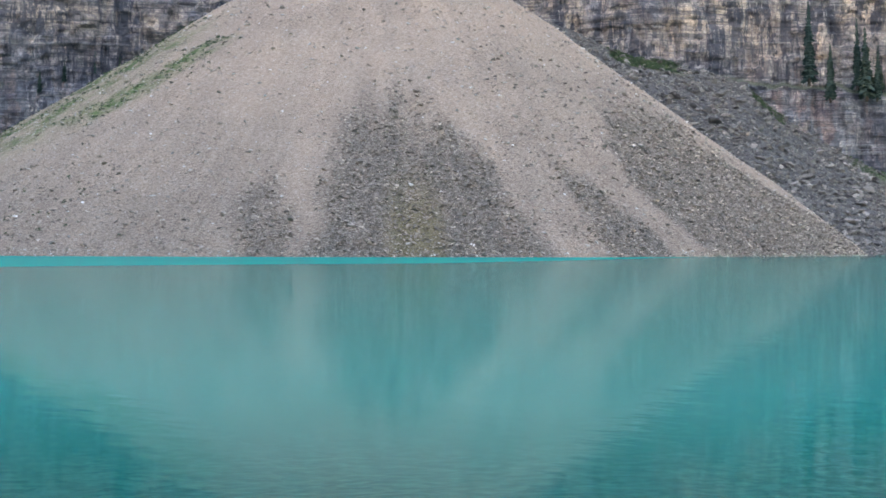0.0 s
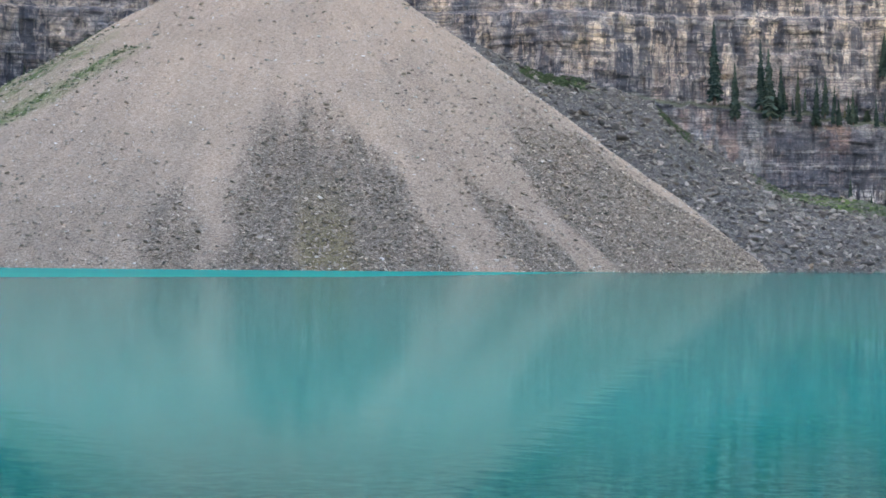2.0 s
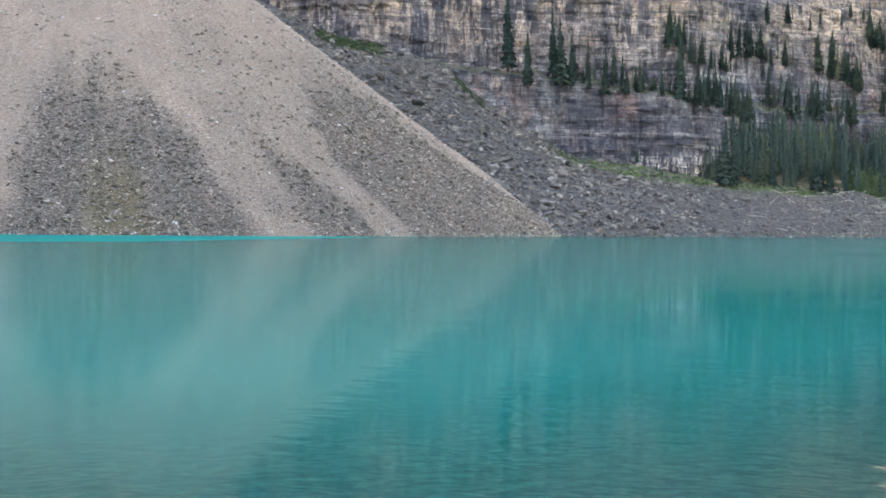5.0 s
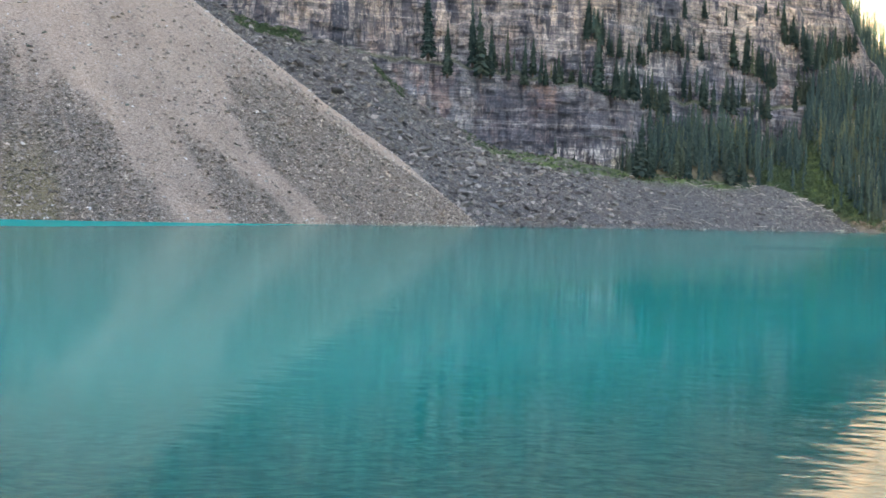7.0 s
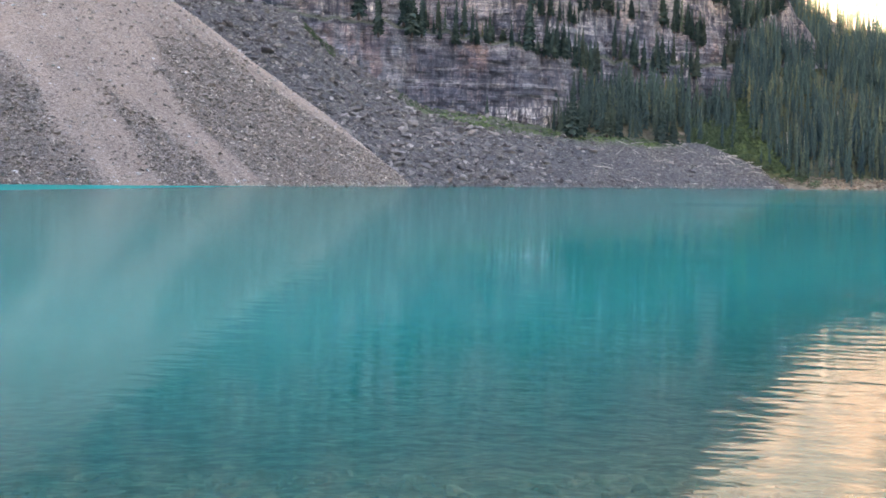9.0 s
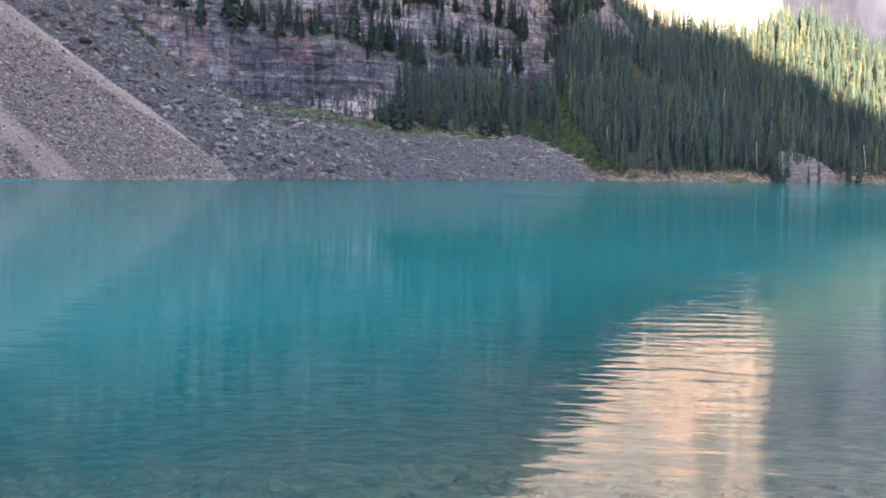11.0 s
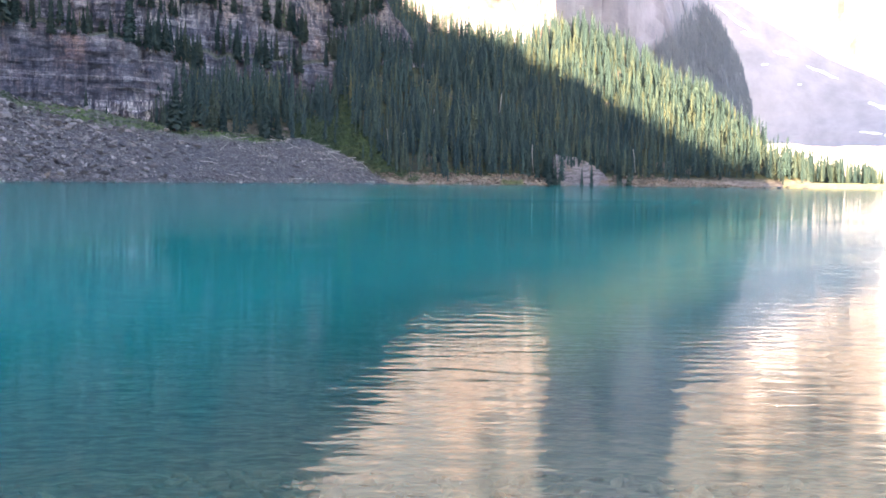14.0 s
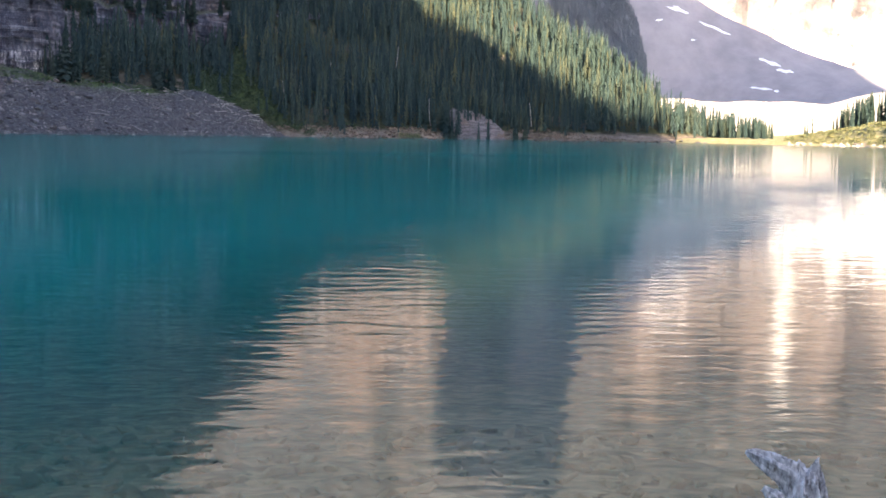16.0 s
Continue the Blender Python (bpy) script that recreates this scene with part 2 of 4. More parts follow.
def sunlit_wall_material():
    """Buff rock with darker grey patches towards the top."""
    m, nt, b = material("sunlit_buff_rock")
    n = grain(nt, 0.012, 7, (1, 1, 0.5), 0.65, 0.5)
    g = nt.nodes.new("ShaderNodeNewGeometry")
    s = nt.nodes.new("ShaderNodeSeparateXYZ")
    nt.links.new(g.outputs["Position"], s.inputs[0])
    level = times(nt, times(nt, times(nt, s.outputs[2], 0.0014, "LEVEL"), ramp(nt, n, [(0.36, (0.2,)), (0.64, (0.8,))]), "ADD"), 0.6)
    rock = ramp(nt, grain(nt, 0.03, 6), [(0.3, (0.05, 0.04, 0.036)), (0.46, (0.15, 0.125, 0.118)), (0.64, (0.265, 0.235, 0.235))])
    paint(nt, b, blend(nt, ramp(nt, level, [(0.52, (0,)), (0.58, (0.9,))]), rock, (0.085, 0.095, 0.115)))
    relief(nt, b, n, 12.0)
    return m


def snow_material():
    m, nt, b = material("old_snow", 0.6)
    n = grain(nt, 0.05, 5)
    paint(nt, b, ramp(nt, n, [(0.3, (0.72, 0.74, 0.78)), (0.7, (0.85, 0.85, 0.86))]))
    return m


def bed_material():
    m, nt, b = material("lake_bed_stones")
    v = nt.nodes.new("ShaderNodeTexVoronoi")
    v.inputs["Scale"].default_value = 3.0
    nt.links.new(coords(nt, (1, 1, 1)), v.inputs["Vector"])
    fine = grain(nt, 6, 4)
    body = ramp(nt, fine, [(0.3, (0.2, 0.175, 0.125)), (0.7, (0.46, 0.41, 0.31))])
    tone = ramp(nt, v.outputs["Color"], [(0.2, (0.55, 0.54, 0.5)), (0.8, (1.25, 1.22, 1.15))])
    body = blend(nt, 0.8, body, tone, "MULTIPLY")
    paint(nt, b, body)
    relief(nt, b, v.outputs["Distance"], 0.1)
    return m


def crests(nt, scale, turn, stretch):
    """Noise in long crests that lie across a line of sight turned that many degrees to the right."""
    g = nt.nodes.new("ShaderNodeNewGeometry")
    r = nt.nodes.new("ShaderNodeMapping")
    r.vector_type = "POINT"
    r.inputs["Rotation"].default_value = (0, 0, radians(turn))
    nt.links.new(g.outputs["Position"], r.inputs["Vector"])
    v = nt.nodes.new("ShaderNodeVectorMath")
    v.operation = "MULTIPLY"
    v.inputs[1].default_value = (stretch, 1, 1)
    nt.links.new(r.outputs[0], v.inputs[0])
    n = nt.nodes.new("ShaderNodeTexNoise")
    n.inputs["Scale"].default_value, n.inputs["Detail"].default_value, n.inputs["Distortion"].default_value = scale, 2.0, 0.4
    nt.links.new(v.outputs[0], n.inputs["Vector"])
    return n.outputs["Fac"]


def water_material():
    """Glacial water: mirror gloss by Fresnel over milky turquoise, clear only over the shallows at the near shore."""
    m = bpy.data.materials.new("glacial_lake_water")
    m.use_nodes = True
    nt = m.node_tree
    nt.nodes.remove(nt.nodes["Principled BSDF"])
    out = nt.nodes["Material Output"]
    fres = nt.nodes.new("ShaderNodeFresnel")
    fres.inputs["IOR"].default_value = 1.33
    gloss = nt.nodes.new("ShaderNodeBsdfGlossy")
    nt.links.new(ramp(nt, attribute(nt, "rippled"), [(0.12, (0.085,)), (0.5, (0.045,))]), gloss.inputs["Roughness"])
    milk = nt.nodes.new("ShaderNodeBsdfDiffuse")
    clear = nt.nodes.new("ShaderNodeBsdfTransparent")
    clear.inputs["Color"].default_value = (0.95, 0.9, 0.72, 1)
    patch = grain(nt, 0.02, 3, (1, 1, 1))
    nt.links.new(ramp(nt, patch, [(0.3, (0.003, 0.232, 0.193)), (0.7, (0.006, 0.282, 0.234))]), milk.inputs["Color"])
    body = nt.nodes.new("ShaderNodeMixShader")
    nt.links.new(attribute(nt, "shallow"), body.inputs[0])
    nt.links.new(milk.outputs[0], body.inputs[1])
    nt.links.new(clear.outputs[0], body.inputs[2])
    # ripples: fine crests near the shore, a faint swell further out
    near = crests(nt, 8.0, 30, 0.4)
    mid = crests(nt, 3.0, 38, 0.42)
    gust = ramp(nt, grain(nt, 0.12, 3, (0.5, 1, 1)), [(0.35, (0.3,)), (0.62, (1,))])
    h = times(nt, times(nt, near, 0.002), times(nt, mid, 0.0095), "ADD")
    h = times(nt, h, times(nt, gust, attribute(nt, "rippled")))
    bump = nt.nodes.new("ShaderNodeBump")
    bump.inputs["Distance"].default_value = 1.0
    nt.links.new(h, bump.inputs["Height"])
    for nd in (fres, gloss):
        nt.links.new(bump.outputs[0], nd.inputs["Normal"])
    # wind-roughened water mirrors far less
    calm = times(nt, 0.8, times(nt, attribute(nt, "ruffled"), 0.52), "SUBTRACT")
    mix = nt.nodes.new("ShaderNodeMixShader")
    nt.links.new(times(nt, fres.outputs[0], calm), mix.inputs[0])
    nt.links.new(body.outputs[0], mix.inputs[1])
    nt.links.new(gloss.outputs[0], mix.inputs[2])
    nt.links.new(mix.outputs[0], out.inputs["Surface"])
    return m


def snowy_rock_material():
    """Buff rock above, darker blue-grey towards the top, glacier snow on the lower slopes."""
    m, nt, b = material("snowy_peak")
    n = grain(nt, 0.004, 7, (1, 1, 1), 0.65, 0.5)
    g = nt.nodes.new("ShaderNodeNewGeometry")
    s = nt.nodes.new("ShaderNodeSeparateXYZ")
    nt.links.new(g.outputs["Position"], s.inputs[0])
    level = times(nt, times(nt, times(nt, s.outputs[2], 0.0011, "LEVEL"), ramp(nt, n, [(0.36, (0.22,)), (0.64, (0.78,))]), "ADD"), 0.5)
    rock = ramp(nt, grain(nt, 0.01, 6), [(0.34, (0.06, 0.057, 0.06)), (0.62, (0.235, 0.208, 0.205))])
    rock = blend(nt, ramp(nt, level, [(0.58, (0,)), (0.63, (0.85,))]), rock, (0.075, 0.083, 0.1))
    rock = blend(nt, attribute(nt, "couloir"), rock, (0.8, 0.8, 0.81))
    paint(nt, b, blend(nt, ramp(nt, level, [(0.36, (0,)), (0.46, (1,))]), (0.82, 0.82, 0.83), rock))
    relief(nt, b, n, 15.0)
    return m


def grass_material():
    m, nt, b = material("meadow_grass")
    fine = grain(nt, 0.6, 6)
    paint(nt, b, ramp(nt, fine, [(0.3, (0.2, 0.19, 0.08)), (0.55, (0.33, 0.31, 0.15)), (0.75, (0.47, 0.43, 0.26))]))
    relief(nt, b, fine, 0.4)
    return m


def slab_material():
    m, nt, b = material("pale_shore_slab")
    n = grain(nt, 0.5, 7, (0.6, 0.6, 3.0), 0.75, 0.8)
    rust = grain(nt, 0.16, 4, (1, 1, 1), 0.6, 0.5)
    body = ramp(nt, n, [(0.36, (0.085, 0.076, 0.076)), (0.5, (0.19, 0.172, 0.168)), (0.64, (0.31, 0.282, 0.27))])
    paint(nt, b, blend(nt, ramp(nt, rust, [(0.5, (0,)), (0.62, (0.6,))]), body, (0.2, 0.145, 0.1)))
    relief(nt, b, n, 1.4)
    return m


SNOWY = snowy_rock_material()
GRASS, SLAB, SHRUB = grass_material(), slab_material(), shrub_material("shrub_leaves", 1.05)
# paler, yellower copy of the shrub leaves; part of the sunlight is in the colour
LIT_SHRUB = shrub_material("lit_shrub_leaves", 2.3, 1.5)
SCREE, CLIFF, TALUS, BANK = scree_material(), cliff_material(), talus_material(), bank_material()
SPUR_NEEDLES = spur_needle_material()
FLOOR, NEEDLES, BARK = forest_floor_material(), needle_material(), bark_material()
STUMP_WOOD = bark_material("weathered_stump_wood", (0.16, 0.14, 0.12), (0.88, 0.83, 0.76), 55.0, 0.45, 0.014, 0.14)
DEADWOOD = bark_material("grey_deadwood", (0.16, 0.148, 0.135), (0.42, 0.395, 0.36))
SNOW, BED, WATER = snow_material(), bed_material(), water_material()
FAR_BUFF = sunlit_wall_material()
FAR_GREY = far_rock_material("grey_scree_mountain", (0.225, 0.22, 0.23), (0.29, 0.28, 0.29), depth=3.0)
# spur rock raised to a pale blue-grey in place of haze
FAR_DARK = far_rock_material("hazed_spur_rock", (0.14, 0.15, 0.175), (0.215, 0.217, 0.24), wooded=True, depth=5.0)
MORAINE = far_rock_material("pale_moraine", (0.5, 0.46, 0.4), (0.68, 0.64, 0.58), 0.05)

# ---- land: lake, shore, scree cone, talus, cliff, forest slope, mountains ----


def polar(az, d):
    a = radians(az)
    return d * math.sin(a), d * math.cos(a)


def mesh_object(name, verts, faces, mat, smooth=True, attrs=None):
    me = bpy.data.meshes.new(name)
    me.from_pydata(verts, [], faces)
    me.materials.append(mat)
    if smooth:
        me.polygons.foreach_set("use_smooth", [True] * len(me.polygons))
    for key, values in (attrs or {}).items():
        at = me.attributes.new(key, "FLOAT", "POINT")
        at.data.foreach_set("value", [float(v) for v in values])
    me.update()
    return new(name, me)


def grid_faces(n, m, flip=False):
    """Quads of a grid of n rows of m points."""
    f = []
    for i in range(n - 1):
        for j in range(m - 1):
            a = i * m + j
            q = (a, a + 1, a + m + 1, a + m)
            f.append(q[::-1] if flip else q)
    return f


def lerp_table(table, x):
    """Columns of the table, smoothly between its rows, at x in its first column."""
    k = [r[0] for r in table]
    return [float(np.interp(x, k, [r[c] for r in table])) for c in range(1, len(table[0]))]


def smooth01(x, a, b):
    t = min(1.0, max(0.0, (x - a) / (b - a)))
    return t * t * (3 - 2 * t)


def rough_noise(x, y, z, octaves=5):
    return noise.fractal(Vector((x, y, z)), 0.9, 2.1, octaves)


# azimuth and distance of the far waterline
SHORE = [(-180, 3), (-75, 6), (-62, 60), (-45, 180), (-30, 215), (-18, 225), (0, 222), (10, 240), (18, 300), (24, 335), (30, 385), (33, 415),
         (40, 440), (48, 446), (49, 440), (51, 424), (53.4, 400), (57.3, 368), (63, 290), (72, 130), (82, 8), (100, 4), (180, 3)]


def ground_height(az, d):
    s = lerp_table(SHORE, az)[0]
    lump = 0.4 * rough_noise(d * math.sin(radians(az)) * 0.02, d * math.cos(radians(az)) * 0.02, 0)
    if abs(az) > 85:
        return 0.1 + min(40, max(0, d - 3) * 0.12) + lump * min(1, d / 20)
    if d < s:
        off = s - d
        near = -0.12 - 0.11 * max(0.0, d - 2.6)
        return max(-9.0, near, -0.3 * off - 0.3) if d > 30 else max(-4.0, near if d > 2.6 else 0.35 - 0.18 * d) + 0.05 * rough_noise(d * math.sin(radians(az)) * 0.9, d * math.cos(radians(az)) * 0.9, 2)
    return (min(5.0, 0.06 * (d - s)) if az < -60 else -0.8) + lump * 0.5 - 0.1


def build_ground():
    radii = [0.0, 0.8, 1.6, 2.4, 3.2, 4, 5, 6, 7, 8.5, 10, 12, 15, 19, 24, 30, 45, 70, 100, 140, 170, 195, 208, 216, 222, 228, 236, 246, 260, 280,
             300, 320, 340, 355, 370, 385, 400, 410, 420, 430, 440, 446, 452, 460, 475, 500, 550, 620, 720, 900, 1200, 1700, 2500, 3500, 4900]
    angles = [a * 1.5 - 180 for a in range(241)]
    verts = [(*polar(a, r), ground_height(a, r)) for r in radii for a in angles]
    tagged(mesh_object("ground", verts, grid_faces(len(radii), len(angles)), BED), "stony lake bed and gravelly valley floor", "ground", kind="structure")


# azimuth and distance at which the wind-roughened strip before the far shore begins
RUFFLE = [(-100, 60), (-40, 90), (-18, 110), (0, 135), (6, 172), (11, 236), (14, 400), (120, 900)]


def build_water():
    radii = [0.5, 2, 3, 4, 5, 6, 7, 8, 9, 10, 11, 12, 13, 14, 15.5, 17, 18.5, 20, 22, 25, 28, 32, 36, 40, 45, 50, 60, 70, 80] + list(range(86, 250, 3)) + [260, 300, 340, 400, 470, 560]
    angles = [a - 100 for a in range(201)]
    verts, shallow, rippled, ruffled = [], [], [], []
    for r in radii:
        for a in angles:
            verts.append((*polar(a, r), 0.0))
            shallow.append((0.78 + 0.08 * smooth01(a, 12, 40)) * (1 - smooth01(r, 4.5, 17.0 + 15 * smooth01(a, 12, 50) + 3 * noise.noise(Vector((a * 0.1, 0, 2))))))
            rippled.append((0.22 + 0.78 * (1 - smooth01(r, 10, 45 + 50 * smooth01(a, 22, 38)))) * (0.45 + 0.65 * smooth01(a, 2, 30)))
            edge = lerp_table(RUFFLE, a)[0]
            line = smooth01(a, 26, 31) * (1 - smooth01(a, 44, 48)) * smooth01(12 - abs(r - 104 - 0.4 * (a - 36)), 0, 8)
            ruffled.append(max(smooth01(r, edge - 3, edge + 3), 0.4 * line))
    tagged(mesh_object("water", verts, grid_faces(len(radii), len(angles)), WATER, attrs={"shallow": shallow, "rippled": rippled, "ruffled": ruffled}),
           "turquoise glacial lake with fine ripples", "lake", kind="structure")


CONE_AT, CONE_H = polar(-2.35, 345.6), 86.5


def cone_radius(phi):
    """Foot of the scree cone, by the angle from the line towards the near shore (plus: to the right)."""
    a = math.degrees(phi)
    return lerp_table([(-180, 140), (-90, 138), (-60, 134), (0, 123.6), (60, 118), (90, 117), (180, 117)], a)[0]


def cone_point(phi, f):
    r = cone_radius(phi) * f
    back = math.atan2(CONE_AT[0], CONE_AT[1])
    # towards the viewer at phi = 0
    ax, ay = -math.sin(back), -math.cos(back)
    x = CONE_AT[0] + r * (ax * math.cos(phi) - ay * math.sin(phi))
    y = CONE_AT[1] + r * (ay * math.cos(phi) + ax * math.sin(phi))
    z = CONE_H * (1 - f)
    bump = 0.7 * rough_noise(x * 0.05, y * 0.05, z * 0.05) + 0.6 * f * noise.noise(Vector((math.degrees(phi) * 0.22, f * 1.5, 3)))
    return x, y, z + bump * min(1, (1 - f) * 6 + 0.1)


# fans of coarse dark stones: strength, start and full (share of the way down), then left and right edge (degrees) by share of the way down
FANS = [(0.95, 0.5, 0.86, [(0.5, -2.0, 3.0), (0.61, -3.8, 5.0), (0.72, -5.6, 9.2), (0.8, -5.8, 10.8), (0.88, -5.8, 11.6), (1.0, -5.8, 13.4)]),
        (1.0, 0.74, 0.9, [(0.7, 17.5, 20.0), (0.83, 18.0, 22.0), (0.93, 18.3, 23.2), (1.0, 18.2, 24.7)]),
        (1.3, 0.52, 0.8, [(0.5, 36.0, 48.0), (0.66, 33.0, 52.0), (0.74, 29.6, 50.0), (0.85, 27.6, 58.0), (1.0, 28.4, 63.0)]),
        (0.75, 0.76, 0.92, [(0.7, -13.0, -11.0), (0.86, -13.6, -9.6), (0.94, -13.3, -7.6), (1.0, -12.7, -6.8)]),
        (0.3, 0.6, 1.0, [(0.5, -40.0, -9.0), (1.0, -46.0, -12.0)]),
        (0.25, 0.3, 0.6, [(0.2, 20.0, 60.0), (0.7, 12.0, 58.0), (1.0, 13.0, 62.0)])]


def coarse_at(phi, f):
    a, best = math.degrees(phi), 0.0
    wob = 1.3 * noise.noise(Vector((a * 0.12, f * 9, 1))) + 0.7 * noise.noise(Vector((a * 0.5, f * 22, 6)))
    for k, f0, f1, edges in FANS:
        lo, hi = lerp_table(edges, f)
        side = min(smooth01(a + wob, lo - 2.0, lo + 2.0), 1 - smooth01(a + wob, hi - 1.7, hi + 1.7))
        best = max(best, k * side * smooth01(f + 0.07 * noise.noise(Vector((a * 0.4, f * 6, 8))), f0, f1))
    return min(1.0, max(0.0, best * (1.05 + 0.45 * noise.noise(Vector((a * 0.7, f * 10, 3))) + 0.35 * noise.noise(Vector((a * 2.2, f * 26, 9))))))


def build_cone():
    n, m = 120, 620
    verts, coarse, green, olive, lane = [], [], [], [], []
    for i in range(n):
        f = 0.02 + 1.06 * i / (n - 1)
        for j in range(m):
            phi = radians(-115 + 230 * j / (m - 1))
            verts.append(cone_point(phi, f))
            a = math.degrees(phi)
            run = 0.5 + 0.5 * noise.noise(Vector((a * 0.55 + 1.5 * noise.noise(Vector((a * 0.2, f * 4, 0))), f * 4.0, 11))) + 0.42 * noise.noise(Vector((a * 1.4, f * 9, 12)))
            lane.append(run)
            coarse.append(min(1, max(0, coarse_at(phi, f) * (0.85 + 0.3 * (1 - run)))))
            band = smooth01(6.0 - abs(a + 43 + 38 * (f - 0.64)), 0, 4) * smooth01(f, 0.43, 0.5) * (1 - smooth01(f, 0.66, 0.72))
            rim = smooth01(-a, 44, 55) * smooth01(f, 0.34, 0.46) * (1 - smooth01(f, 0.72, 0.9)) * (0.85 + noise.noise(Vector((a * 0.25, f * 9, 2))))
            wash = 0.62 * smooth01(-a, 38, 56) * smooth01(f, 0.3, 0.5) * (0.8 + 0.8 * noise.noise(Vector((a * 0.3, f * 7, 5))))
            green.append(max(0, min(1, max(band, rim, wash))))
            olive.append(smooth01(f, 0.78, 0.95) * smooth01(3.2 - abs(a - 2.4), 0, 1.8))
    tagged(mesh_object("scree_cone", verts, grid_faces(n, m, True), SCREE, attrs={"coarse": coarse, "green": green, "olive": olive, "lane": lane}),
           "tan scree cone with dark fans of coarse stones", "scree slope", kind="structure")


# azimuth; distance and height of the upper edge; azimuth and distance of the foot
TALUS_LINE = [(4, 383, 66, 8, 310), (7.6, 386, 56, 11, 305), (12.5, 391, 48, 14, 303), (13.6, 392, 40.5, 14.6, 302), (15, 395, 33, 15.5, 300), (18, 400, 22.3, 17.8, 302),
              (23, 408, 17.0, 22.5, 327), (27, 418, 14.6, 26.6, 355), (29.3, 423, 13.2, 29.3, 380), (30.35, 425, 10.6, 30.35, 390), (31.2, 428, 7.6, 31.2, 398), (32.6, 432, 2.5, 32.6, 410), (34, 436, -1, 34, 424)]


def talus_point(s, f):
    d, z, a2, d2 = lerp_table(TALUS_LINE, s)
    x1, y1 = polar(s, d)
    x2, y2 = polar(a2, d2)
    x, y = x1 + (x2 - x1) * f, y1 + (y2 - y1) * f
    h = (z + 1.5) * (1 - f) ** 0.85 - 1.5
    return x, y, h + 1.1 * rough_noise(x * 0.07, y * 0.07, 5) * min(1, 6 * (1 - f)) * (1 if z > 3 else 0.3)


def build_talus():
    n, m = 70, 240
    verts, green = [], []
    for i in range(n):
        f = i / (n - 1)
        for j in range(m):
            s = 4 + 30 * j / (m - 1)
            p = talus_point(s, f)
            verts.append(p)
            green.append(max(0, (1 - smooth01(f, 0.08, 0.3)) * smooth01(s, 16, 19) * (1 - smooth01(s, 27, 29)) + (1 - smooth01(f, 0.05, 0.09)) * smooth01(s, 6.6, 7.4) * (1 - smooth01(s, 9, 10.5))))
    tagged(mesh_object("talus_slope", verts, grid_faces(n, m, True), BANK, attrs={"green": green}), "grey boulder talus bank with grass at its top", "talus", kind="structure")


# azimuth, distance, top, height of the tree ledge
CLIFF_LINE = [(-60, 470, 190, 40), (-40, 440, 190, 60), (-18, 412, 185, 64), (0, 402, 180, 60), (8, 392, 175, 52), (13, 396, 170, 49), (18, 404, 165, 45.5), (23, 414, 150, 41),
              (26, 440, 140, 40), (29, 458, 118, 40), (31, 470, 92, 42), (33, 486, 60, 44), (35, 502, 40, 45)]


def cliff_displacement(u, z):
    """Blocky strata: layers of uneven thickness, each broken into blocks that stand proud or back."""
    total = 0.0
    for k, (thick, width, amp) in enumerate(((9.5, 15.0, 0.7), (3.4, 6.0, 0.5), (1.7, 3.0, 0.5))):
        warp = 1.5 * noise.noise(Vector((u * 0.02, z * 0.01, k)))
        layer = math.floor((z + warp) / thick)
        cell = math.floor((u + 3.0 * noise.cell(Vector((layer, k, 0.5)))) / (width * (0.7 + 0.6 * abs(noise.cell(Vector((layer + 0.5, 7, k)))))))
        total += amp * noise.cell(Vector((cell + 0.5, layer + 0.5, 31 * k + 0.5)))
    crack = abs(noise.noise(Vector((u * 0.06, z * 0.012, 4))))
    total -= 1.1 * (1 - smooth01(crack, 0.0, 0.06)) + 0.8 * (1 - smooth01(abs(noise.noise(Vector((u * 0.15, z * 0.02, 14)))), 0.0, 0.1))
    total += 2.2 * noise.noise(Vector((u * 0.08, z * 0.008, 21)))
    return total + 2.5 * rough_noise(u * 0.02, z * 0.015, 9, 4)


